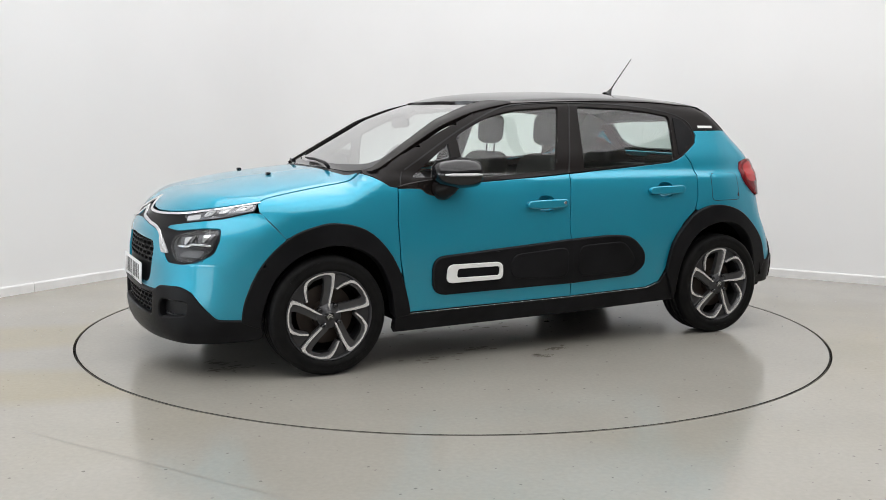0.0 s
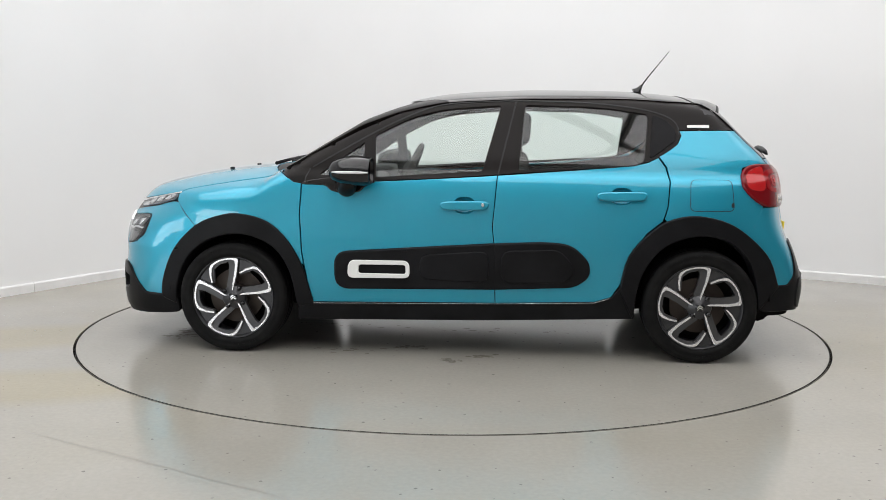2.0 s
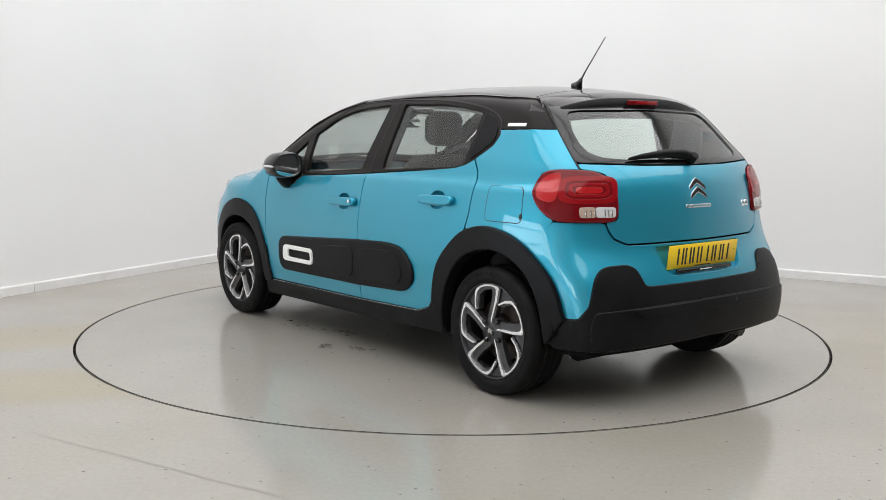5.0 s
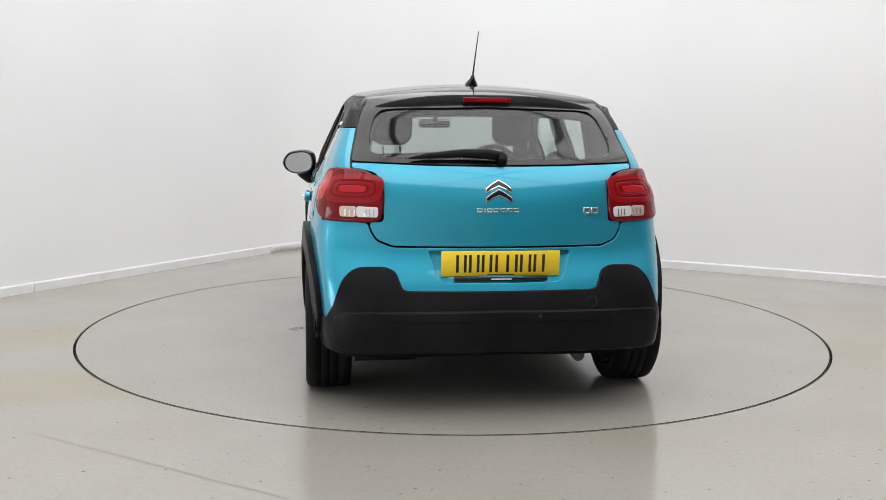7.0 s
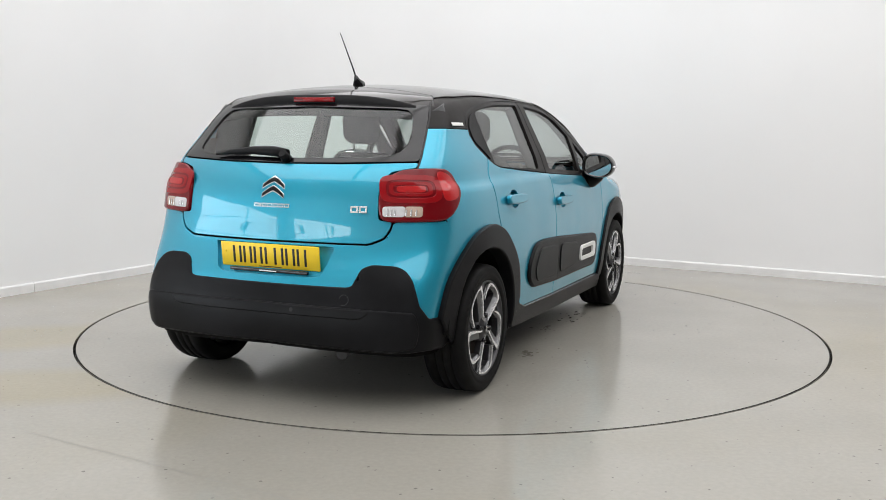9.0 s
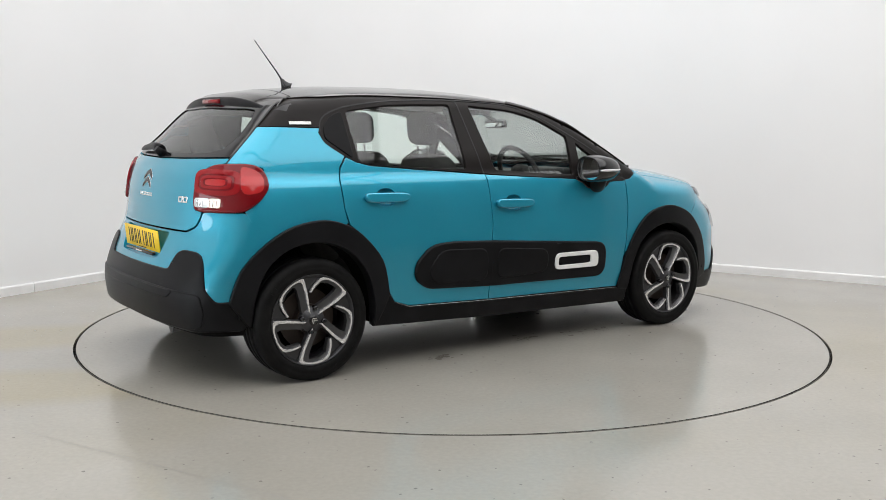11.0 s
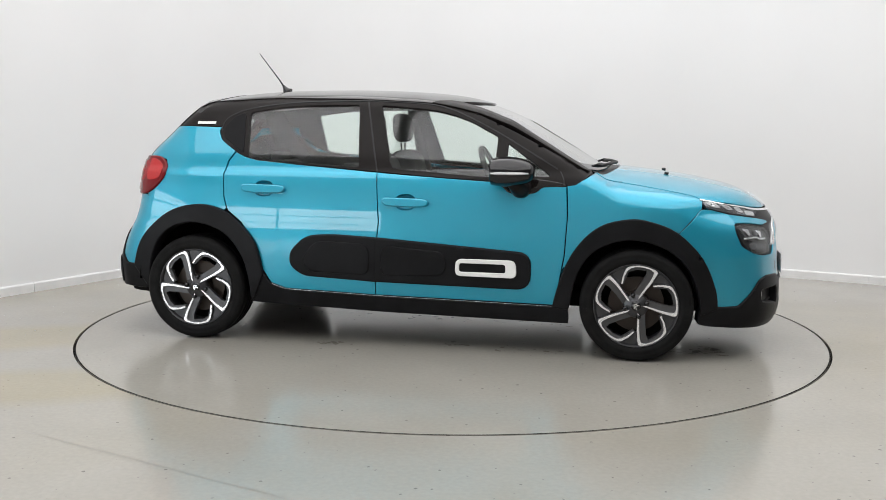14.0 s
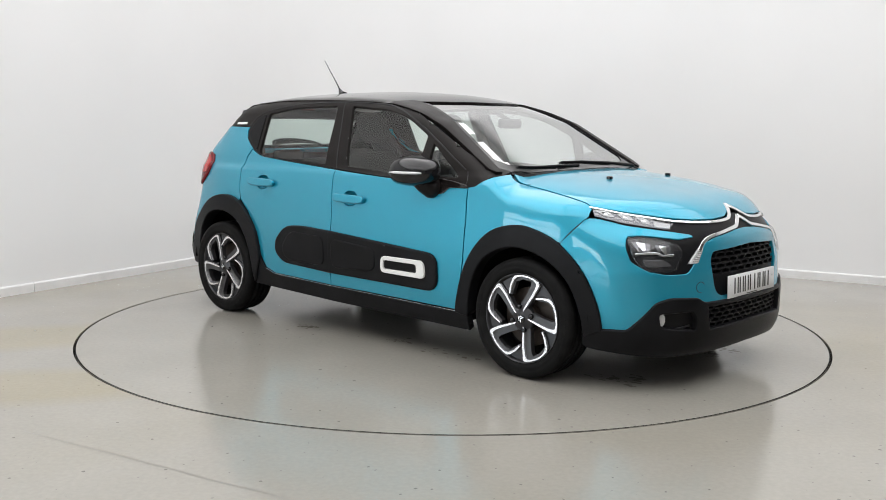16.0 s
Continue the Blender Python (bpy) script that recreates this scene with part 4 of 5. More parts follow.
# ---- front end ----
bump_half = f_((0, 0.425), (0.40, 0.424), (0.425, 0.432), (0.453, 0.450), (0.592, 0.457), (0.643, 0.437), (0.69, 0.360), (0.718, 0.302)) + s((1.688, 0.300))
bump_half += s(*[tuple(p) for p in ARCH_F_OUT if p[0] > 1.475 and p[1] > 0.31]) + s((1.481, 0.698), (1.592, 0.824)) + f_((0.735, 0.825), (0.66, 0.795), (0.514, 0.768), (0.43, 0.752), (0.42, 0.742), (0.50, 0.733), (0.63, 0.752), (0.688, 0.750), (0.714, 0.70), (0.714, 0.63), (0.67, 0.586), (0.60, 0.570), (0.505, 0.572), (0.475, 0.60), (0.44, 0.64), (0.37, 0.712), (0.30, 0.732), (0.1, 0.760), (0, 0.765))
MOUTH = across(f_((0, 0.447), (0.285, 0.449), (0.322, 0.468), (0.338, 0.50), (0.357, 0.583), (0.358, 0.63), (0.335, 0.672), (0, 0.692)), NOSE_U)
front_bumper = patch("front_bumper_skin", shrunk(across(bump_half, NOSE_U), 0.002), lift_around, PAINT, car, 0.0, 0.03, [MOUTH], 0.004, 0.05, "M", "blue upper part of the front bumper")[0]
ribbon("tow_cover_joint", uz(f_(*[(-0.43 + 0.026 * math.cos(a), 0.505 + 0.026 * math.sin(a)) for a in np.linspace(0.5, 5.8, 18)]))[:-3], 0.002, lift_around, SEAL, front_bumper, 0.0008, "M", "round joint of the towing-eye cover")
LOWER_MOUTH = across(f_((0, 0.302), (0.385, 0.292), (0.402, 0.418), (0, 0.416)), NOSE_U)
fog_pocket = uz(f_(*rounded([(0.636, 0.315), (0.648, 0.398), (0.478, 0.404), (0.448, 0.352), (0.458, 0.292)], 0.03)), 0.02)
fog_right = np.stack([2 * NOSE_U - fog_pocket[:, 0], fog_pocket[:, 1]], 1)
lip_half = f_((0, 0.200), (0.40, 0.190), (0.60, 0.188), (0.70, 0.195)) + s((1.66, 0.205), (1.60, 0.215), (1.606, 0.292), (1.69, 0.296)) + f_((0.720, 0.300), (0.692, 0.358), (0.645, 0.436), (0.592, 0.455), (0.453, 0.448), (0.425, 0.430), (0.40, 0.4225), (0, 0.4235))
lower_bumper = patch("front_lower_bumper", across(lip_half, NOSE_U), lift_around, CLADDING, car, 0.011, 0.035, [LOWER_MOUTH, fog_pocket, fog_right], 0.010, 0.05, "M", "matt black lower front bumper")[0]
patch("fog_pocket", shrunk(fog_pocket, -0.012), lift_around, GRILLE, lower_bumper, -0.028, 0.05, (), 0.001, 0.004, label="dark fog lamp recess")
patch("fog_lamp", uz(f_(*[(0.628 + 0.014 * math.cos(a), 0.358 + 0.028 * math.sin(a)) for a in np.linspace(0, 2 * math.pi, 17)[:-1]]), 0.02), lift_around, CLEAR_LENS, lower_bumper, -0.010, 0.05, (), 0.006, 0.03, "R", "small round clear fog lamp", 3)
patch("fog_fin", uz(f_((0.60, 0.300), (0.60, 0.306), (0.48, 0.325), (0.48, 0.319)), 0.02), lift_around, DARK_ALLOY, lower_bumper, -0.02, 0.05, (), 0.001, 0.01, label="bright fin in the fog recess")
patch("mouth_panel", shrunk(MOUTH, -0.012), lift_around, GLOSS_BLACK, front_bumper, -0.045, 0.05, (), 0.001, 0.004, "M", "dark back of the grille opening")
patch("lower_mouth_panel", shrunk(LOWER_MOUTH, -0.012), lift_around, UNDER, lower_bumper, -0.050, 0.05, (), 0.001, 0.004, "M", "dark back of the lower grille")


def grille(name, parent, rows, label):
    """Honeycomb of long open links, row by row: (z, half width, links)."""
    v, fc = [], []
    for r, (z, w, n, hgt) in enumerate(rows):
        pitch_y = 2 * w / n
        for i in range(n + r % 2):
            y0 = -w + pitch_y * (i + 0.5 - 0.5 * (r % 2))
            loop = []
            for a in range(12):
                t = 2 * math.pi * a / 12
                c, sn = math.cos(t), math.sin(t)
                loop.append((math.copysign(abs(c) ** 0.6, c), math.copysign(abs(sn) ** 0.6, sn)))
            pts = np.array([(np.clip(y0 + c * pitch_y * k, -w - 0.02, w + 0.02), z + sn * hgt * k2) for k, k2 in ((0.50, 0.52), (0.44, 0.40)) for c, sn in loop])
            q = skin(np.stack([np.full(24, 1.0), pts[:, 0], pts[:, 1]], 1), np.array([[1.0, 0, 0]]))
            base = len(v)
            v += list(q - [0.012, 0, 0]) + list(q[12:] - [0.034, 0, 0]) + list(q[:12] - [0.030, 0, 0])
            for a in range(12):
                b = (a + 1) % 12
                fc += [[base + a, base + b, base + 12 + b, base + 12 + a], [base + 12 + a, base + 12 + b, base + 24 + b, base + 24 + a], [base + b, base + a, base + 36 + a, base + 36 + b]]
    return part(name, mesh_of(name, np.array(v), fc, GRILLE, smooth=False), None, parent, label)


grille("grille_mesh", front_bumper, [(0.672, 0.30, 8, 0.026), (0.646, 0.335, 9, 0.026), (0.620, 0.343, 9, 0.026), (0.594, 0.343, 9, 0.026), (0.568, 0.338, 9, 0.026)], "black honeycomb grille")
grille("lower_grille_mesh", lower_bumper, [(0.403, 0.385, 12, 0.022), (0.381, 0.385, 12, 0.022), (0.359, 0.385, 12, 0.022), (0.337, 0.38, 12, 0.022), (0.315, 0.375, 12, 0.022)], "black honeycomb lower grille")
patch("plate_holder", across(f_((0, 0.420 + 0.03), (0.280, 0.452), (0.318, 0.470), (0.335, 0.51), (0.345, 0.553), (0, 0.553)), NOSE_U), lift_around, CLADDING, front_bumper, -0.014, 0.05, (), 0.004, 0.02, "M", "black number plate holder")

# gloss black band that joins the lamps, chrome lines and the twin-arrow emblem
band_half = f_((0, 0.767), (0.1, 0.762), (0.30, 0.734), (0.372, 0.714), (0.442, 0.641), (0.477, 0.601), (0.506, 0.573), (0.60, 0.571), (0.67, 0.587), (0.7125, 0.631), (0.7125, 0.70), (0.687, 0.749), (0.63, 0.751), (0.50, 0.732), (0.42, 0.741), (0.43, 0.753), (0.514, 0.769), (0.66, 0.796), (0.733, 0.826), (0.722, 0.874), (0.64, 0.846), (0.55, 0.828), (0.468, 0.815), (0.35, 0.807), (0.228, 0.806), (0.117, 0.814), (0.05, 0.83), (0, 0.838))
band = patch("lamp_band", across(band_half, NOSE_U), lift_around, CLADDING, car, -0.006, 0.03, (), 0.002, 0.02, "M", "black band between the headlamps")[0]


def strip_f(name, pts, width, mat, offset, parent, sides="LR", label="", edge=0.003):
    p = np.array([uz(f_(q))[0] for q in smooth_loop(pts, 3, False)])
    t = np.gradient(p, axis=0)
    t /= np.linalg.norm(t, axis=1, keepdims=True)
    w = np.interp(np.linspace(0, 1, len(p)), np.linspace(0, 1, len(width)), width) / 2 if isinstance(width, (list, tuple)) else np.full(len(p), width / 2)
    n2 = np.stack([-t[:, 1], t[:, 0]], 1) * w[:, None]
    return patch(name, np.concatenate([p + n2, (p - n2)[::-1]]), lift_around, mat, parent, offset, 0.03, (), edge, 0.014, sides, label, 3)


strip_f("chrome_line", [(0.728, 0.876), (0.64, 0.846), (0.55, 0.828), (0.468, 0.813), (0.35, 0.805), (0.228, 0.803), (0.125, 0.810), (0.085, 0.822), (0.045, 0.845), (0.006, 0.868)], [0.003, 0.005, 0.006, 0.007, 0.008, 0.013, 0.017], CHROME, 0.004, band, label="upper chrome line and arrow")
strip_f("chrome_line", [(0.006, 0.818), (0.045, 0.796), (0.085, 0.775), (0.16, 0.764), (0.25, 0.750), (0.325, 0.738), (0.385, 0.712), (0.425, 0.668)], [0.017, 0.015, 0.011, 0.009, 0.009, 0.011, 0.015], CHROME, 0.004, band, label="lower chrome line and arrow")
patch("chrome_foot", uz(f_((0.416, 0.690), (0.395, 0.690), (0.440, 0.622), (0.488, 0.622)), 0.02), lift_around, CLEAR_LENS, band, 0.004, 0.03, (), 0.003, 0.012, label="ribbed pale end of the chrome line")
for k in range(6):
    z = 0.630 + 0.009 * k
    strip_f("rib", [(0.478 - 0.058 * (z - 0.622) / 0.068, z), (0.440 - 0.040 * (z - 0.622) / 0.068, z)], 0.0016, CHROME, 0.0085, band, edge=0.001)

# daytime lamps
drl = uz(f_((0.726, 0.868), (0.735, 0.838), (0.66, 0.806), (0.514, 0.778), (0.480, 0.798), (0.56, 0.822), (0.64, 0.840)), 0.02)
day_lamps = patch("daytime_lamp", drl, lift_around, SMOKED, car, -0.002, 0.03, (), 0.002, 0.015, label="slim daytime running lamp")
for y in (0.703, 0.648, 0.592):
    zc = 0.812 + (y - 0.574) * 0.27
    el = rounded([(y + 0.020, zc + 0.016), (y - 0.012, zc + 0.010), (y - 0.022, zc - 0.014), (y + 0.006, zc - 0.010)], 0.008)
    eli = [(y + (a - y) * 0.6, zc + (b - zc) * 0.6) for a, b in el]
    patch("light_guide", uz(f_(*el), 0.02), lift_around, CLEAR_LENS, day_lamps, 0.002, 0.03, [uz(f_(*eli), 0.02)], 0.002, 0.008, label="white light guide")
    patch("reflector", uz(f_(*eli), 0.02), lift_around, CHROME, day_lamps, -0.001, 0.03, (), 0.001, 0.003, label="bright reflector")
strip_f("inner_strip", [(0.555, 0.800), (0.50, 0.790)], 0.018, CLEAR_LENS, 0.001, day_lamps, label="clear indicator strip")
patch("lamp_cover", shrunk(drl, 0.001), lift_around, LENS_GLASS, day_lamps, 0.010, 0.03, (), 0.004, 0.012, label="clear outer cover")

# headlamps
HEAD = rounded([(0.702, 0.690), (0.694, 0.741), (0.63, 0.737), (0.525, 0.705), (0.512, 0.665), (0.562, 0.596), (0.60, 0.588), (0.674, 0.593), (0.702, 0.640)], 0.02)
head = uz(f_(*HEAD), 0.02)
headlamps = patch("headlamp", head, lift_around, LAMP_BOWL, car, -0.004, 0.03, (), 0.004, 0.02, label="squarish headlamp in a dark housing")
for y0, y1 in ((0.688, 0.632), (0.616, 0.556)):
    z1, ym = 0.728 - (0.66 - y1) * 0.20, (y0 + y1) / 2
    patch("reflector", uz(f_(*rounded([(y0, z1), (y1, z1 - 0.008), (y1 + 0.010, z1 - 0.040), (ym, z1 - 0.050), (y0 - 0.008, z1 - 0.044)], 0.008)), 0.02), lift_around, SMOKED, headlamps, 0.003, 0.02, (), 0.004, 0.012, label="grey reflector bowl")
    # chrome wedge drawn in for the bright reflection in each bowl
    patch("facet_glint", uz(f_((ym + 0.016, z1 - 0.003), (ym - 0.010, z1 - 0.008), (ym - 0.002, z1 - 0.036), (ym + 0.008, z1 - 0.040)), 0.02), lift_around, CHROME, headlamps, 0.006, 0.02, (), 0.002, 0.006, label="chrome wedge in the shape of a reflection")
    patch("lamp_shade", uz(f_((y0 - 0.010, z1 - 0.024), (ym + 0.012, z1 - 0.026), (ym + 0.008, z1 - 0.041), (y0 - 0.012, z1 - 0.040)), 0.02), lift_around, LAMP_BOWL, headlamps, 0.006, 0.02, (), 0.002, 0.006, label="dark lamp shade")
strip_f("light_line", [(0.695, 0.668), (0.625, 0.672), (0.602, 0.660), (0.555, 0.662)], 0.005, CHROME, 0.006, headlamps, label="bright dividing line")
patch("lower_reflector", uz(f_(*rounded([(0.672, 0.612), (0.680, 0.642), (0.60, 0.640), (0.572, 0.612)], 0.012)), 0.02), lift_around, SMOKED, headlamps, 0.0, 0.02, (), 0.003, 0.006, label="lower reflector")
patch("lamp_cover", shrunk(head, 0.001), lift_around, LENS_GLASS, headlamps, 0.012, 0.03, (), 0.007, 0.016, label="clear outer cover", rings=3)
ribbon("bumper_joint", line_s((1.484, 0.700), (1.60, 0.834)), 0.004, lift_around, SEAL, car, -0.001, label="joint of wing and bumper")


# ---- number plates: letters stay plain bars ----
def number_plate(x, z, way, mat, parent, label, tilt):
    m = pose(x, 0, z, 0, tilt, 0 if way > 0 else 180)
    bm = box_bm(-0.003, 0.003, -0.260, 0.260, -0.0555, 0.0555, 0.0015, 1)
    bm.transform(m)
    plate = part("number_plate", bm, mat, parent, label)
    y = -0.196
    for w, gap in ((0.046, 0.010), (0.046, 0.010), (0.046, 0.010), (0.018, 0.034), (0.050, 0.010), (0.050, 0.010), (0.050, 0.010)):
        for a in ((y, y + w - 0.012) if w > 0.03 else (y + 0.003,)):
            bm = box_bm(0.0025, 0.0042, a, a + 0.012, -0.038, 0.040, 0.0006, 1)
            bm.transform(m)
            part("character_bar", bm, INK, plate)
        y += w + gap
    for yy in (-0.235, 0.235):
        bm = bmesh.new()
        bmesh.ops.create_cone(bm, segments=12, radius1=0.006, radius2=0.004, depth=0.004, cap_ends=True, matrix=m @ pose(0.004, yy, 0.012, 0, 90, 0))
        part("screw", bm, mat, plate)
    bm = box_bm(0.0025, 0.0036, -0.06, 0.06, -0.0515, -0.0475)
    bm.transform(m)
    part("maker_bar", bm, INK, plate)
    return plate


number_plate(2.083, 0.490, 1, PLATE_WHITE, front_bumper, "white front number plate", -2)
rear_plate = number_plate(-1.832, 0.667, -1, PLATE_YELLOW, tail_panel, "yellow rear number plate", 6)
part("dealer_strip", box_bm(-1.851, -1.832, -0.205, 0.205, 0.594, 0.609, 0.003), GLOSS_BLACK, tail_panel, "black strip under the plate")
part("strip_print", box_bm(-1.8525, -1.8505, -0.045, 0.045, 0.599, 0.604), WHITE_TRIM, tail_panel)


# ---- tail end ----
rb_half = b_((0, 0.300), (0.40, 0.292), (0.64, 0.285), (0.72, 0.292)) + s((-1.62, 0.285), (-1.59, 0.305), (-1.60, 0.40), (-1.674, 0.415)) + b_((0.746, 0.418), (0.715, 0.480), (0.673, 0.593), (0.640, 0.628), (0.60, 0.642), (0.50, 0.645), (0.460, 0.628), (0.431, 0.554), (0.403, 0.546), (0, 0.545))
rear_bumper = patch("rear_lower_bumper", across(rb_half, TAIL_U), lift_around, CLADDING, car, 0.008, 0.03, (), 0.009, 0.06, "M", "matt black lower rear bumper", 4)[0]
step_half = b_((0, 0.305), (0.40, 0.298), (0.63, 0.292), (0.70, 0.31), (0.715, 0.38), (0.70, 0.452), (0.40, 0.462), (0, 0.466))
patch("bumper_step", across(step_half, TAIL_U), lift_around, CLADDING, rear_bumper, 0.014, 0.03, (), 0.007, 0.02, "M", "lower step of the rear bumper", 3)
patch("ledge", across(b_((0, 0.430), (0.48, 0.428), (0.52, 0.456), (0, 0.462)), TAIL_U), lift_around, CLADDING, rear_bumper, 0.018, 0.03, (), 0.006, 0.008, "M", "smooth ledge along the bumper step", 3)
ribbon("tow_cover_joint", uz(b_(*[(-0.40 + 0.022 * math.cos(a), 0.500 + 0.022 * math.sin(a)) for a in np.linspace(0.2, 6.0, 18)]))[:-3], 0.002, lift_around, SEAL, rear_bumper, 0.0088, "M", "round joint of the towing-eye cover")
patch("parking_sensor", uz(b_(*[(-0.16 + 0.008 * math.cos(a), 0.446 + 0.008 * math.sin(a)) for a in np.linspace(0, 6.28, 13)[:-1]]), 0.02), lift_around, SEAL, rear_bumper, 0.019, 0.03, (), 0.001, 0.003, "M", "small round dark sensor")

LAMP = b_((0.514, 0.868), (0.507, 0.915), (0.509, 0.966), (0.525, 1.014), (0.562, 1.044), (0.61, 1.057)) + s((-1.56, 1.060), (-1.51, 1.050), (-1.480, 1.018), (-1.478, 0.965), (-1.507, 0.918), (-1.550, 0.880), (-1.600, 0.852)) + b_((0.70, 0.845), (0.63, 0.843), (0.57, 0.843), (0.528, 0.849))
lamp_uz = dense(smooth_loop([uz([p])[0] for p in LAMP], 4), 0.015)
c_l = uz(b_((0.632, 0.945)))[0]
tail_lamps = patch("tail_lamp", shrunk(lamp_uz, 0.004), lift_around, DARK_RED, car, 0.015, 0.025, (), 0.012, 0.035, label="rounded red tail lamp", rings=5)
patch("lamp_gasket", shrunk(lamp_uz, -0.003), lift_around, SEAL, tail_lamps, -0.004, 0.03, (), 0.001, 0.02, label="black lamp gasket")


def scaled_ring(dx, dz, sx, sz, n=36):
    a = np.linspace(0, 2 * math.pi, n + 1)[:-1]
    return np.stack([c_l[0] + dx + sx * np.sign(np.cos(a)) * np.abs(np.cos(a)) ** 0.5, c_l[1] + dz + sz * np.sign(np.sin(a)) * np.abs(np.sin(a)) ** 0.5], 1)


patch("light_ring", scaled_ring(0.0, 0.032, 0.118, 0.058), lift_around, RED_LENS, tail_lamps, 0.0165, 0.025, [scaled_ring(0.0, 0.032, 0.094, 0.039)], 0.002, 0.008, label="red outer light ring")
patch("light_ring", scaled_ring(0.0, 0.032, 0.080, 0.029), lift_around, RED_LENS, tail_lamps, 0.0165, 0.025, [scaled_ring(0.0, 0.032, 0.066, 0.019)], 0.002, 0.008, label="red inner light ring")
patch("light_core", scaled_ring(0.002, 0.032, 0.052, 0.013), lift_around, BRIGHT_RED, tail_lamps, 0.0165, 0.025, (), 0.002, 0.008, label="bright red centre bar")
side_lens = smooth_loop([uz([p])[0] for p in s((-1.575, 1.046), (-1.525, 1.036), (-1.496, 1.006), (-1.497, 0.965), (-1.520, 0.935), (-1.585, 0.930), (-1.590, 0.985))], 4)
patch("side_lens", dense(side_lens, 0.015), lift_around, BRIGHT_RED, tail_lamps, 0.0165, 0.02, (), 0.002, 0.008, label="bright red side lens")
patch("reverse_lens", dense(rounded([uz([p])[0] for p in b_((0.524, 0.861), (0.522, 0.900), (0.610, 0.902), (0.610, 0.861))], 0.010), 0.02), lift_around, CLEAR_LENS, tail_lamps, 0.0175, 0.025, (), 0.003, 0.008, label="clear reversing lens")
patch("indicator_lens", dense(rounded([uz([p])[0] for p in b_((0.614, 0.861), (0.614, 0.902), (0.680, 0.902), (0.680, 0.861))], 0.010), 0.02), lift_around, AMBER_LENS, tail_lamps, 0.0175, 0.025, (), 0.003, 0.008, label="pale amber indicator lens")
for y in (0.540, 0.556, 0.572, 0.615, 0.635, 0.655):
    strip = uz(b_((y, 0.864), (y, 0.891), (y + 0.004, 0.891), (y + 0.004, 0.864)), 0.02)
    patch("lens_rib", strip, lift_around, CHROME, tail_lamps, 0.0205, 0.025, (), 0.001, 0.003)
ribbon("bumper_joint", line_s((-1.508, 0.692), (-1.590, 0.843)), 0.004, lift_around, SEAL, car, -0.001, label="joint of wing and rear bumper")


# twin arrow badge and plain bars in place of the lettering
def arrow(z, mat, off, grow):
    half_pts = [(0.030, z - 0.0155), (0.057, z - 0.0365), (0.0575, z - 0.0565), (0.030, z - 0.0395)]
    pts = [(0.004, z)] + [(0.004 - a, b) for a, b in half_pts] + [(0.004, z - 0.0265)] + [(0.004 + a, b) for a, b in reversed(half_pts)]
    loop = uz(b_(*pts), 0.012)
    patch("badge_arrow", loop if grow else shrunk(loop, 0.0045), lift_around, mat, tailgate, off, 0.03, (), 0.0012, 0.006, "M", "chrome-edged arrow badge" if grow else "")


for z in (1.023, 0.983):
    arrow(z, CHROME, 0.006, True)
    arrow(z, GLOSS_BLACK, 0.0085, False)
y = -0.101
for w in (0.024, 0.009, 0.022, 0.024, 0.026, 0.023, 0.024):
    patch("badge_bar", uz(b_((-y, 0.886), (-y, 0.902), (-y - w, 0.902), (-y - w, 0.886)), 0.02), lift_around, CHROME, tailgate, 0.004, 0.03, [uz(b_((-y - 0.0032, 0.8895), (-y - 0.0032, 0.8985), (-y - w + 0.0032, 0.8985), (-y - w + 0.0032, 0.8895)), 0.02)], 0.0008, 0.005, "M")
    y += w + 0.0055
for y0, y1 in ((-0.380, -0.412), (-0.418, -0.452)):
    patch("badge_bar", uz(b_((y0, 0.874), (y0, 0.902), (y1, 0.902), (y1, 0.874)), 0.02), lift_around, CHROME, tailgate, 0.006, 0.03, [uz(b_((y0 - 0.006, 0.880), (y0 - 0.006, 0.896), (y1 + 0.006, 0.896), (y1 + 0.006, 0.880)), 0.02)], 0.0015, 0.006, "M")

# fuel flap on the left side
flap = rounded([(-1.203, 0.820), (-1.203, 0.984), (-1.418, 0.984), (-1.434, 0.822)], 0.03)
ff = side_uz(flap, 0.02)
patch("fuel_flap_joint", shrunk(ff, -0.0018), lift_around, SEAL, car, 0.0006, 0.05, [shrunk(ff, 0.0014)], 0.0004, 0.002, "L", "joint round the fuel flap", 1)
patch("fuel_flap", shrunk(ff, 0.0016), lift_around, PAINT, car, 0.001, 0.04, (), 0.0008, 0.003, "L", "blue fuel flap", 1)
patch("flap_notch", side_uz([(-1.425 + 0.007 * math.cos(a), 0.852 + 0.012 * math.sin(a)) for a in np.linspace(0, 6.28, 13)[:-1]], 0.02), lift_around, SEAL, car, 0.0025, 0.04, (), 0.001, 0.002, "L", "finger notch of the fuel flap", 1)


# ---- loose fittings ----
def tube(points, radii, seg=10):
    """A round rod through the points."""
    bm = bmesh.new()
    pts = [Vector(p) for p in points]
    prev = None
    for i, p in enumerate(pts):
        d = (pts[min(i + 1, len(pts) - 1)] - pts[max(i - 1, 0)]).normalized()
        a = d.cross(Vector((0.3, 0.2, 0.93))).normalized()
        b = d.cross(a)
        r = radii[i] if isinstance(radii, (list, tuple)) else radii
        ringv = [bm.verts.new(p + (a * math.cos(2 * math.pi * k / seg) + b * math.sin(2 * math.pi * k / seg)) * r) for k in range(seg)]
        if prev:
            for k in range(seg):
                bm.faces.new([prev[k], prev[(k + 1) % seg], ringv[(k + 1) % seg], ringv[k]]).smooth = True
        else:
            bm.faces.new(ringv[::-1])
        prev = ringv
    bm.faces.new(prev)
    bmesh.ops.recalc_face_normals(bm, faces=bm.faces[:])
    return bm


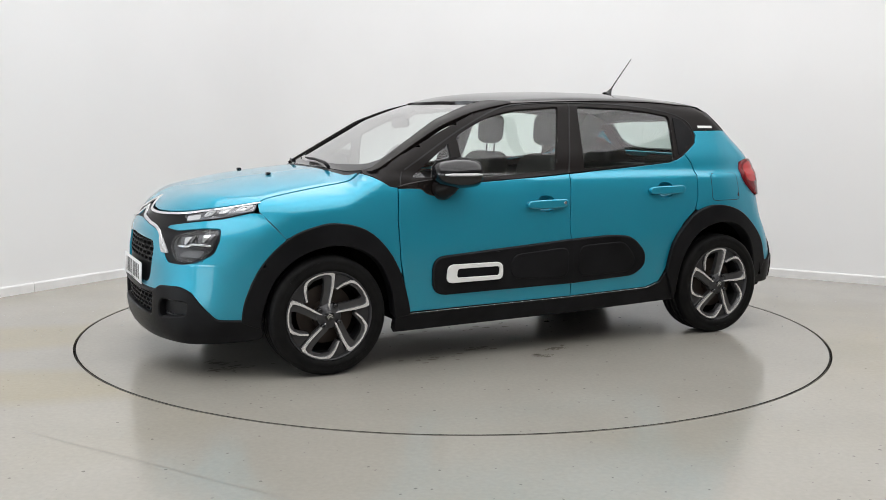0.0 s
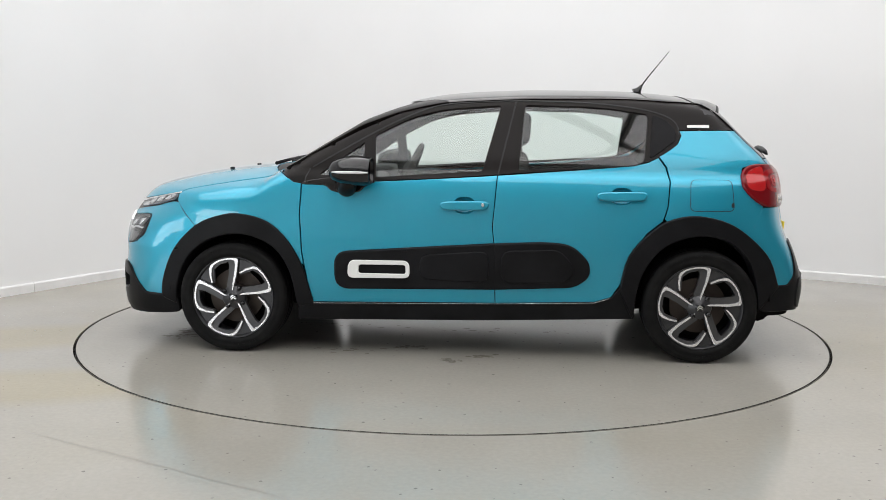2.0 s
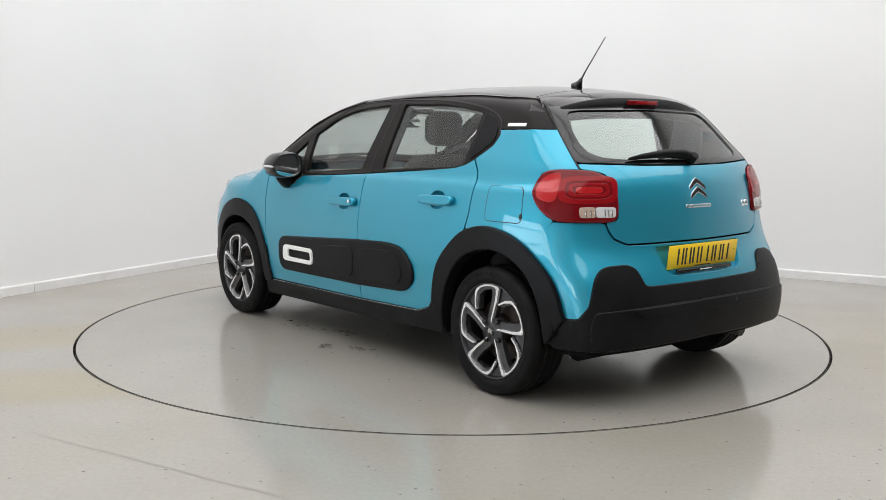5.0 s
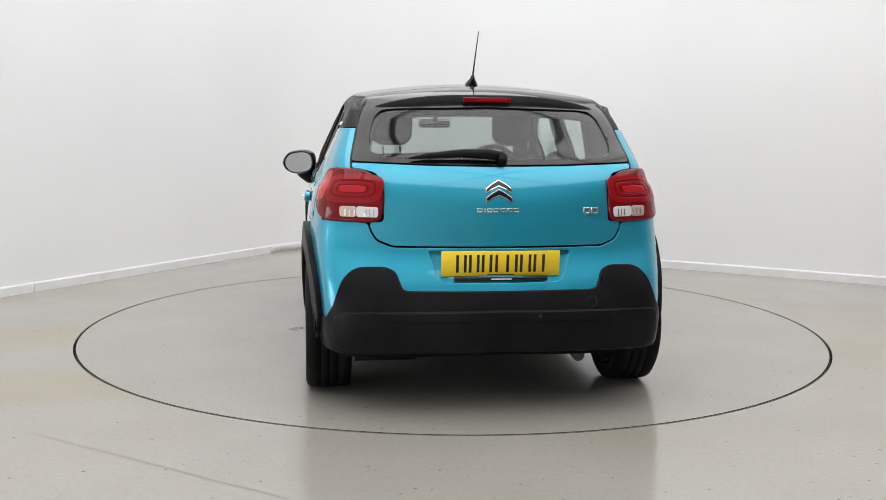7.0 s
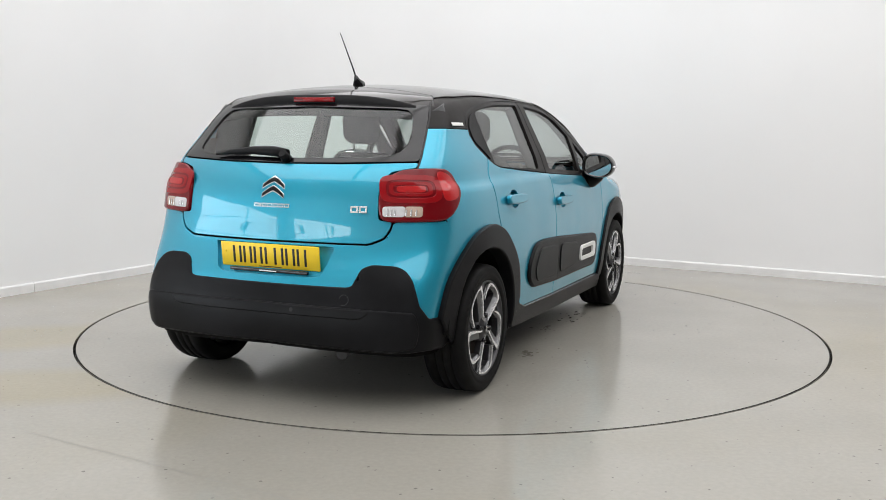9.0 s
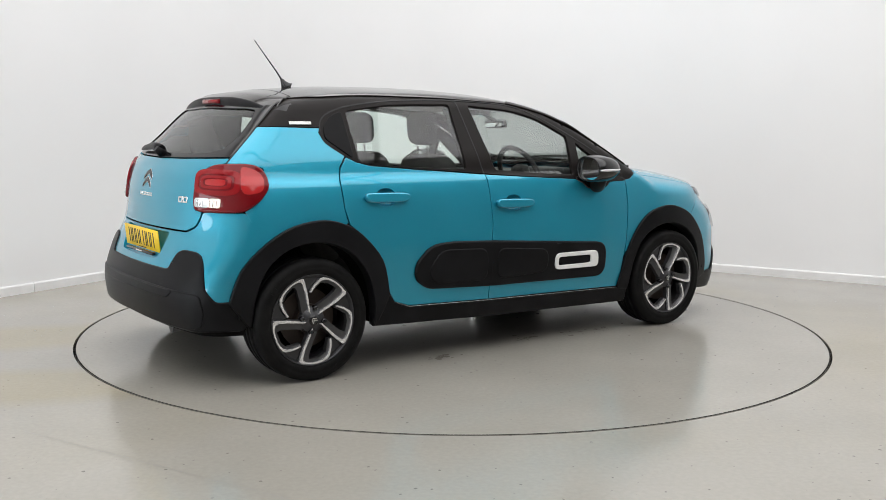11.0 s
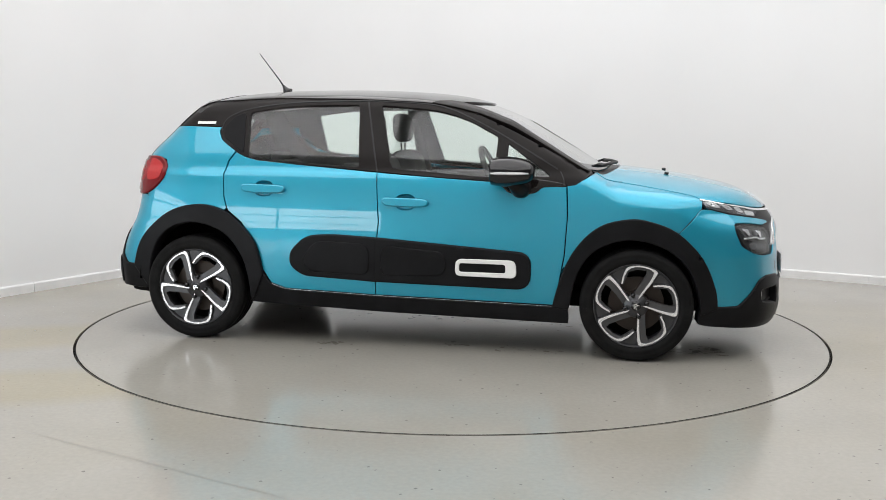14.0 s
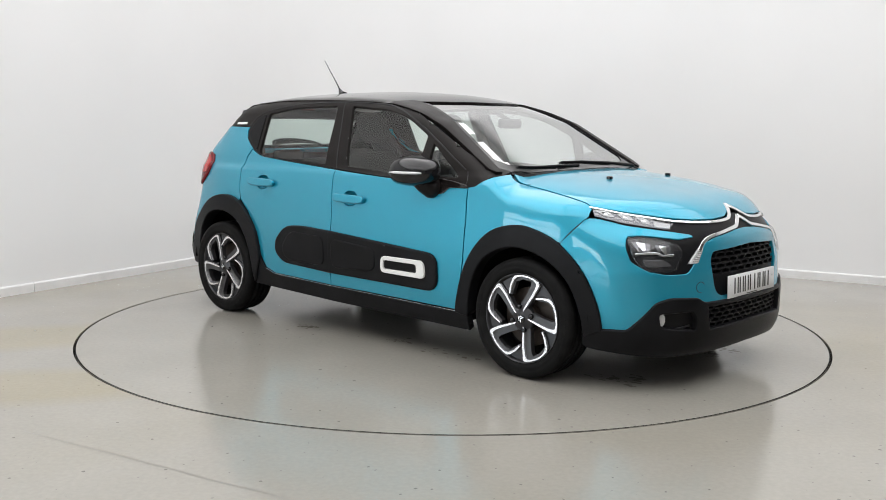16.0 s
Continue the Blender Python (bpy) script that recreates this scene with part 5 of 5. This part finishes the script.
zr = float(lift_top(np.array([[-1.0, 0.0]]))[0, 2])
aerial = part("aerial", tube([(-0.985, 0, zr), (-1.0, 0, zr + 0.012), (-1.012, 0, zr + 0.03), (-1.02, 0, zr + 0.045)], [0.034, 0.026, 0.014, 0.009], 14), GLOSS_BLACK, car, "black roof aerial leaning back")
part("rod", tube([(-1.012, 0, zr + 0.03), (-1.05, 0, zr + 0.085), (-1.18, 0, 1.712)], [0.0055, 0.0038, 0.0022], 8), SEAL, aerial)
ribbon("roof_joint", dense([(-1.236, -0.530), (-1.215, -0.35), (-1.203, -0.13), (-1.202, 0.0), (-1.203, 0.13), (-1.215, 0.35), (-1.236, 0.530)], 0.03, closed=False), 0.005, lift_top, SEAL, car, 0.0035, "M", "joint of roof and tailgate")

wp = lambda y, z, d: tuple(skin(np.array([[-0.9, y, z]]), np.array([[-1.0, 0, 0]]))[0] + np.array([-d, 0, d * 0.6]))
wiper = part("rear_wiper", tube([wp(-0.03, 1.112, 0.02), wp(0.04, 1.120, 0.024), wp(0.16, 1.124, 0.022), wp(0.30, 1.115, 0.018), wp(0.385, 1.106, 0.014)], [0.022, 0.024, 0.019, 0.013, 0.006], 10), CLADDING, tailgate, "black rear wiper arm")
part("wiper_pivot", tube([wp(-0.02, 1.100, -0.005), wp(-0.02, 1.104, 0.04)], [0.026, 0.018], 12), CLADDING, tailgate, "black wiper pivot")
tw = lambda x, y, d: tuple(lift_top(np.array([[x, y]]))[0] + np.array([0.3 * d, 0, d]))
for pts in ([(1.115, 0.42), (1.075, 0.25), (1.045, -0.02), (1.035, -0.20)], [(1.120, -0.16), (1.085, -0.30), (1.045, -0.46), (1.015, -0.56)]):
    root = part("windscreen_wiper", tube([tw(x, y, 0.022) for x, y in pts], [0.010, 0.009, 0.007, 0.005], 8), CLADDING, car, "black windscreen wiper")
    part("wiper_blade", tube([tw(x - 0.012, y, 0.010) for x, y in pts[1:]], 0.006, 6), SEAL, root)


# door mirrors
MIRROR_RIM = smooth_loop([(0.800, 1.030), (0.812, 1.070), (0.855, 1.088), (0.912, 1.085), (0.956, 1.073), (0.984, 1.044), (0.993, 1.012), (0.984, 0.980), (0.955, 0.955), (0.912, 0.943), (0.866, 0.946), (0.818, 0.962), (0.800, 0.995)], 4)
MIRROR_SECTIONS = ((0.507, 0.86), (0.492, 0.90), (0.487, 0.95), (0.492, 1.0), (0.528, 1.07), (0.570, 1.10), (0.615, 1.05), (0.656, 0.93), (0.690, 0.76), (0.710, 0.52), (0.718, 0.22))


def mirror_ring(x, k, sgn):
    bend = 0.10 * (x - 0.50)
    return [Vector((x, sgn * (0.908 + (y - 0.908) * k - bend), 1.012 + (z - 1.012) * k)) for y, z in MIRROR_RIM]


def mirror_shape(sgn):
    bm = bmesh.new()
    prev = None
    for x, k in MIRROR_SECTIONS:
        ringv = [bm.verts.new(p) for p in mirror_ring(x, k, sgn)]
        if prev:
            for a in range(len(ringv)):
                b = (a + 1) % len(ringv)
                bm.faces.new([prev[a], prev[b], ringv[b], ringv[a]]).smooth = True
        prev = ringv
    bm.faces.new(prev)
    bmesh.ops.recalc_face_normals(bm, faces=bm.faces[:])
    return bm


for sgn, door in ((1, front_doors[0]), (-1, front_doors[1])):
    body = part("door_mirror", mirror_shape(sgn), GLOSS_BLACK, car, "gloss black door mirror")
    bm = bmesh.new()
    bm.faces.new([bm.verts.new(p) for p in mirror_ring(0.509, 0.89, sgn)])
    r = bmesh.ops.extrude_face_region(bm, geom=bm.faces[:])
    bmesh.ops.translate(bm, verts=[g for g in r["geom"] if isinstance(g, bmesh.types.BMVert)], vec=(0.006, 0, 0))
    bmesh.ops.recalc_face_normals(bm, faces=bm.faces[:])
    part("mirror_glass", bm, MIRROR, body, "rear-view mirror glass")
    pts = [(x, sgn * (0.908 + (0.993 - 0.908) * k - 0.10 * (x - 0.50) + 0.001), 1.010) for x, k in MIRROR_SECTIONS[3:9]]
    part("indicator_strip", tube(pts, [0.004] + [0.0075] * 4 + [0.004], 8), CLEAR_LENS, body, "clear indicator strip")
    foot = part("mirror_foot", tube([(0.640, sgn * 0.79, 0.925), (0.632, sgn * 0.83, 0.925), (0.615, sgn * 0.865, 0.945), (0.595, sgn * 0.895, 0.982)], [0.060, 0.052, 0.042, 0.040], 28), SATIN, body, "black mirror foot on the door")
patch("mirror_base", side_uz(smooth_loop([(0.882, 0.943), (0.76, 0.935), (0.72, 0.908), (0.66, 0.896), (0.575, 0.902), (0.54, 0.93), (0.49, 0.962), (0.70, 0.972)], 3)), lift_around, BLACK_PAINT, front_doors, 0.004, 0.03, (), 0.006, 0.012, label="black base under the mirror", rings=3)


# ---- wheels ----
def revolve(profile, seg=72):
    """(radius, y) turned about the axle."""
    v, fc, n = [], [], len(profile)
    for k in range(seg):
        a = 2 * math.pi * k / seg
        v += [(r * math.cos(a), y, r * math.sin(a)) for r, y in profile]
    for k in range(seg):
        j = (k + 1) % seg
        fc += [[k * n + i, k * n + i + 1, j * n + i + 1, j * n + i] for i in range(n - 1)]
    return v, fc


def plate_bm(loop, y_front, y_back):
    """A flat shape (x, z) with depth, facing +y."""
    bm = bmesh.new()
    p = turned(loop, -1)
    front = [bm.verts.new((a, y_front, b)) for a, b in p]
    face = bm.faces.new(front)
    r = bmesh.ops.extrude_face_region(bm, geom=[face])
    bmesh.ops.translate(bm, verts=[g for g in r["geom"] if isinstance(g, bmesh.types.BMVert)], vec=(0, y_back - y_front, 0))
    bmesh.ops.recalc_face_normals(bm, faces=bm.faces[:])
    bmesh.ops.triangulate(bm, faces=[f for f in bm.faces if len(f.verts) > 4])
    return bm


def polar(pts, turn, r0=0.220):
    """Wheel-face points (radius share, degrees); angles run anticlockwise seen from outside (+y), where x runs to the left."""
    return [(-r * r0 * math.cos(radians(a + turn)), r * r0 * math.sin(radians(a + turn))) for r, a in pts]


def make_wheel():
    root = new("wheel")
    tyre = [(0.225, -0.198), (0.231, -0.206), (0.260, -0.212), (0.286, -0.209), (0.299, -0.200), (0.3035, -0.180), (0.305, -0.150), (0.299, -0.1485), (0.299, -0.1425), (0.305, -0.141), (0.3055, -0.112), (0.2995, -0.1105), (0.2995, -0.1045), (0.3055, -0.103), (0.305, -0.072),
            (0.299, -0.0705), (0.299, -0.0645), (0.305, -0.063), (0.3035, -0.030), (0.299, -0.012), (0.286, -0.003), (0.268, 0.0), (0.262, -0.002), (0.258, 0.0), (0.242, -0.003), (0.231, -0.008), (0.225, -0.016)]
    v, fc = revolve(tyre, 96)
    part("tyre", mesh_of("tyre", v, fc, TYRE), None, root, "black road tyre")
    # raised bars on the sidewall
    bm = bmesh.new()
    for a0, n in ((55, 7), (235, 7)):
        for k in range(n):
            a = radians(a0 + 7 * k)
            m = Matrix.Rotation(-a, 4, "Y") @ Matrix.Translation((0.270, -0.0005, 0)) @ Matrix.Diagonal((0.016, 0.0024, 0.014, 1))
            bmesh.ops.create_cube(bm, size=1, matrix=m)
    tagged(part("sidewall_bars", bm, TYRE, root, "raised bars on the sidewall"), kind="stuff")
    barrel = [(0.226, -0.014), (0.2275, -0.010), (0.2255, -0.007), (0.2215, -0.009), (0.2190, -0.016), (0.212, -0.034), (0.203, -0.075), (0.200, -0.19), (0.216, -0.20)]
    v, fc = revolve(barrel, 96)
    rim = part("rim", mesh_of("rim", v, fc, DARK_ALLOY), None, root, "dark grey alloy rim with machined spokes")
    v, fc = revolve([(0.001, -0.10), (0.15, -0.10), (0.15, -0.085), (0.075, -0.083), (0.072, -0.05), (0.001, -0.05)], 48)
    part("brake_disc", mesh_of("brake_disc", v, fc, RUST, smooth=False), None, root, "worn steel brake disc")
    v, fc = revolve([(0.001, -0.135), (0.21, -0.135)], 48)
    part("back_plate", mesh_of("back_plate", v, fc, UNDER), None, root, "dark plate behind the wheel")
    for k in range(5):
        turn = 72 * k
        # machined blade edge: a thick bar out to the rim, round along it, and a fine line back in
        outer = [(0.17, 10), (0.40, 0), (0.66, -3), (0.90, -2.5), (0.97, -2), (1.0, 1), (1.0, 10), (1.0, 18), (1.0, 26), (0.995, 34), (0.985, 41), (0.94, 45.5), (0.80, 54), (0.652, 63.4)]
        inn = [(0.63, 61), (0.78, 51), (0.892, 43.2), (0.936, 38), (0.956, 33), (0.962, 26), (0.964, 18), (0.962, 9), (0.93, 3.2), (0.85, 1.8), (0.65, 2.0), (0.457, 5), (0.24, 14)]
        blade = plate_bm(polar(outer + inn, turn), -0.010, -0.022)
        part("spoke_edge", blade, MACHINED, rim, "bright machined spoke edge")
        wide = [(0.16, 0), (0.40, -2), (0.66, -4), (0.97, -3), (1.0, 1), (1.0, 12), (1.0, 24), (1.0, 34), (0.94, 46.5), (0.652, 64.5), (0.60, 60), (0.85, 42), (0.89, 30), (0.90, 14), (0.80, 13), (0.55, 19), (0.33, 38), (0.16, 60)]
        bm = plate_bm(polar(wide, turn), -0.022, -0.050)
        part("spoke", bm, SPOKE_GREY, rim)
        bm = plate_bm(polar([(0.985, 42), (1.0, 48), (1.0, 56), (1.0, 68), (0.66, 67.5), (0.655, 64.8), (0.80, 55.3)], turn), -0.028, -0.050)
        part("spoke_web", bm, DARK_ALLOY, rim)
    v, fc = revolve([(0.001, -0.008), (0.026, -0.010), (0.030, -0.014), (0.060, -0.020), (0.066, -0.028), (0.066, -0.06)], 40)
    part("hub", mesh_of("hub", v, fc, DARK_ALLOY), None, root, "dark hub")
    v, fc = revolve([(0.001, -0.005), (0.024, -0.0065), (0.027, -0.012)], 32)
    cap = part("hub_cap", mesh_of("hub_cap", v, fc, GLOSS_BLACK), None, root, "black hub cap")
    for dz in (0.004, -0.007):
        bm = plate_bm([(0, dz + 0.011), (-0.015, dz - 0.002), (-0.015, dz - 0.007), (0, dz + 0.005), (0.015, dz - 0.007), (0.015, dz - 0.002)], -0.0035, -0.007)
        part("cap_arrow", bm, CHROME, cap)
    for k in range(4):
        a = radians(45 + 90 * k)
        v, fc = revolve([(0.001, -0.009), (0.010, -0.010), (0.0125, -0.016), (0.0125, -0.035)], 16)
        me = mesh_of("wheel_bolt", [(x + 0.060 * math.cos(a), y + 0.004, z + 0.060 * math.sin(a)) for x, y, z in v], fc, GLOSS_BLACK)
        part("wheel_bolt", me, None, root, "black wheel bolt")
    return root


first = make_wheel()
first["label"] = "alloy wheel with bright twisted spokes"
first.parent = car
first.matrix_basis = pose(1.27, 0.846, 0.3055) @ Matrix.Rotation(radians(12), 4, "Y")
for x, sgn, turn in ((-1.27, 1, 6.5), (1.27, -1, 61), (-1.27, -1, 34)):
    m = pose(x, sgn * (0.846 if x > 0 else 0.842), 0.3055, 0, 0, 0 if sgn > 0 else 180) @ Matrix.Rotation(radians(turn), 4, "Y")
    copy_thing(first, m)

# wheel housings and underbody
for x in (1.27, -1.27):
    for sgn in (1, -1):
        v, fc = [], []
        ys = [0.38, 0.55, 0.70, 0.80]
        n = 25
        for y in ys:
            for k in range(n):
                a = radians(2 + 176 * k / (n - 1))
                v.append((x + 0.372 * math.cos(a), sgn * y, 0.325 + 0.372 * math.sin(a)))
        for j in range(3):
            for k in range(n - 1):
                fc.append([j * n + k, j * n + k + 1, (j + 1) * n + k + 1, (j + 1) * n + k])
        fc.append(list(range(n)))
        part("wheel_housing", mesh_of("wheel_housing", v, fc, UNDER), None, car, "dark wheel housing")
part("underbody", box_bm(-1.55, 1.70, -0.36, 0.36, 0.20, 0.30, 0.03), UNDER, car, "dark underbody")
part("floor_pan", box_bm(-0.86, 0.86, -0.76, 0.76, 0.215, 0.32, 0.03), UNDER, car, "dark floor pan")
part("rear_axle", tube([(-1.27, -0.66, 0.27), (-1.27, 0.66, 0.27)], 0.05, 12), UNDER, car, "dark rear axle beam")
part("silencer", tube([(-1.62, 0.35, 0.27), (-1.62, 0.62, 0.27)], 0.07, 14), UNDER, car, "dark exhaust silencer")
part("exhaust_pipe", tube([(-1.70, -0.36, 0.265), (-1.82, -0.36, 0.250)], 0.028, 14), DARK_ALLOY, car, "bright exhaust pipe under the bumper")


# ---- cabin ----
def cushion(x0, x1, y0, y1, z0, z1, r, lean=0.0, pivot=0.0):
    bm = box_bm(x0, x1, y0, y1, z0, z1, r, 4)
    for v in bm.verts:
        v.co.x -= lean * (v.co.z - pivot)
    return bm


for sgn in (1, -1):
    seat = part("front_seat", cushion(-0.22, 0.30, sgn * 0.36 - 0.26, sgn * 0.36 + 0.26, 0.40, 0.60, 0.07), SEAT, car, "charcoal cloth front seat")
    bm = cushion(-0.26, -0.10, sgn * 0.36 - 0.245, sgn * 0.36 + 0.245, 0.52, 1.095, 0.07, 0.18, 0.52)
    for v in bm.verts:
        w = max(0, v.co.z - 0.85) / 0.27
        v.co.y = sgn * 0.36 + (v.co.y - sgn * 0.36) * (1 - 0.30 * w * w)
    part("seat_back", bm, SEAT, seat)
    bm = cushion(-0.355, -0.255, sgn * 0.352 - 0.125, sgn * 0.352 + 0.125, 1.145, 1.338, 0.049, 0.08, 1.22)
    for v in bm.verts:
        w = (v.co.z - 1.25) / 0.1
        v.co.y = sgn * 0.352 + (v.co.y - sgn * 0.352) * (1 - 0.22 * w * w)
    part("headrest", bm, SEAT, seat)
    for d in (-0.05, 0.05):
        part("headrest_post", tube([(-0.30, sgn * 0.352 + d, 1.06), (-0.306, sgn * 0.352 + d, 1.14)], 0.006, 8), SEAL, seat)
rear = part("rear_seat", cushion(-1.02, -0.50, -0.62, 0.62, 0.42, 0.62, 0.07), SEAT, car, "charcoal cloth rear bench")
part("seat_back", cushion(-1.10, -0.96, -0.62, 0.62, 0.55, 1.02, 0.06, 0.25, 0.55), SEAT, rear)
for y in (-0.34, 0.34):
    part("headrest", cushion(-1.22, -1.13, y - 0.12, y + 0.12, 1.00, 1.085, 0.035), SEAT, rear)
part("parcel_shelf", box_bm(-1.62, -1.20, -0.52, 0.52, 0.985, 1.005, 0.008), DASH, car, "dark parcel shelf")
# dashboard with its hood, screen and wheel on the right-hand side
bm = box_bm(0.52, 1.00, -0.68, 0.68, 0.62, 0.965, 0.06, 4)
part("dashboard", bm, DASH, car, "dark grey dashboard")
part("instrument_hood", cushion(0.52, 0.74, -0.52, -0.20, 0.92, 1.005, 0.03), DASH, car, "dark instrument hood")
part("centre_screen", box_bm(0.495, 0.52, -0.12, 0.12, 0.80, 0.93, 0.008), GLOSS_BLACK, car, "black centre screen")
v, fc = [], []
for k in range(40):
    a = 2 * math.pi * k / 40
    for j in range(10):
        b = 2 * math.pi * j / 10
        r = 0.178 + 0.016 * math.cos(b)
        v.append((0.016 * math.sin(b), r * math.cos(a), r * math.sin(a)))
for k in range(40):
    for j in range(10):
        fc.append([k * 10 + j, k * 10 + (j + 1) % 10, ((k + 1) % 40) * 10 + (j + 1) % 10, ((k + 1) % 40) * 10 + j])
m = pose(0.42, -0.36, 0.965, 0, -24, 0)
steering = part("steering_wheel", mesh_of("steering_wheel", [m @ Vector(p) for p in v], fc, DASH), None, car, "dark steering wheel")
bm = box_bm(-0.02, 0.05, -0.06, 0.06, -0.05, 0.05, 0.02)
bm.transform(m)
part("boss", bm, DASH, steering)
for a in ((-0.17, 0.0), (0.17, 0.0), (0.0, -0.17)):
    bm = tube([m @ Vector((0.0, 0, 0)), m @ Vector((0.0, a[0], a[1]))], 0.014, 8)
    part("spoke", bm, DASH, steering)
bm = box_bm(0.500, 0.530, -0.105, 0.105, 1.245, 1.302, 0.018, 3)
rvm = part("interior_mirror", bm, DASH, car, "dark interior mirror")
part("mirror_glass", box_bm(0.497, 0.501, -0.095, 0.095, 1.254, 1.293, 0.001), MIRROR, rvm)
part("stalk", tube([(0.530, 0, 1.28), (0.40, 0, 1.345)], 0.014, 8), DASH, rvm)
part("sensor_box", box_bm(0.31, 0.42, -0.07, 0.07, 1.330, 1.362, 0.012), DASH, rvm)
# headlining and inner door trims
uvx, uvy = np.meshgrid(np.linspace(-1.25, 0.30, 24), np.linspace(-0.50, 0.50, 12))
q = lift_top(np.stack([uvx.ravel(), uvy.ravel()], 1)) - [0, 0, 0.05]
part("headlining", mesh_of("headlining", q, [[r * 24 + c, r * 24 + c + 1, (r + 1) * 24 + c + 1, (r + 1) * 24 + c] for r in range(11) for c in range(23)], LINING), None, car, "pale grey headlining")
for doors, x0, x1, z1 in ((front_doors, -0.15, 0.82, 0.965), (rear_doors, -0.84, -0.20, 1.0)):
    for sgn, d in ((1, doors[0]), (-1, doors[1])):
        part("door_trim", box_bm(x0, x1, sgn * 0.70, sgn * 0.735, 0.36, z1 - 0.01, 0.02), DASH, d, "dark inner door trim")
for sgn in (1, -1):
    part("pillar_trim", tube([(-0.215, sgn * 0.735, 0.95), (-0.30, sgn * 0.59, 1.36)], 0.032, 8), DASH, car, "dark inner centre pillar")
    part("rear_pillar_trim", tube([(-1.16, sgn * 0.66, 1.0), (-1.24, sgn * 0.62, 1.15), (-1.30, sgn * 0.55, 1.33)], [0.10, 0.09, 0.07], 8), DASH, car, "dark inner rear pillar")


# water that ran off the car: thin wet films on the turntable
def wet_patch(x, y, sx, sy, seed):
    rng = random.Random(int(seed))
    bm = bmesh.new()
    for _ in range(22):
        px, py = x - 0.1197 + sx * 1.3 * rng.gauss(0, 0.7), y + 0.0694 + sy * 1.6 * rng.gauss(0, 0.7)
        r0, long = 0.004 + 0.014 * rng.random() ** 2, 1 + 1.6 * rng.random()
        loop = []
        for k in range(14):
            a = 2 * math.pi * k / 14
            r = r0 * (0.8 + 0.5 * noise.noise((math.cos(a) * 1.7 + px * 9, math.sin(a) * 1.7, py * 9)))
            loop.append(bm.verts.new((px + r * long * math.cos(a), py + r * math.sin(a), 0.0011)))
        bm.faces.new(loop)
    tagged(part("water_drops", bm, WET, table, "small drops of water on the turntable"), kind="stuff")


for k, (x, y, sx, sy) in enumerate(((1.66, 0.48, 0.09, 0.025), (1.72, 0.36, 0.03, 0.05), (1.62, -0.52, 0.08, 0.025), (1.70, -0.44, 0.03, 0.04), (0.62, 0.72, 0.16, 0.03), (0.30, 0.62, 0.06, 0.02), (-0.10, 0.80, 0.05, 0.02), (0.70, -0.72, 0.14, 0.04), (0.25, -0.66, 0.07, 0.025), (-0.45, -0.78, 0.05, 0.02), (-0.20, 0.1, 0.25, 0.05), (0.9, 0.0, 0.2, 0.08), (0.05, 0.92, 0.035, 0.02))):
    wet_patch(x, y, sx, sy, k + 1.0)


# ---- what moves: the turntable and the car that stands on it ----
def motions():
    rows_table, rows_car = [], []
    for k in range(17):
        a = 207.127 - 15.5574 * k
        spot = Matrix.Rotation(radians(a), 3, "Z") @ Vector((-0.1197, 0.0694, 0))
        rows_table.append((float(k), pose(0, 0, 0, 0, 0, a)))
        rows_car.append((float(k), pose(spot.x, spot.y, 0, 0, 0, a)))
    walk(table, rows_table)
    walk(car, rows_car)


motions()
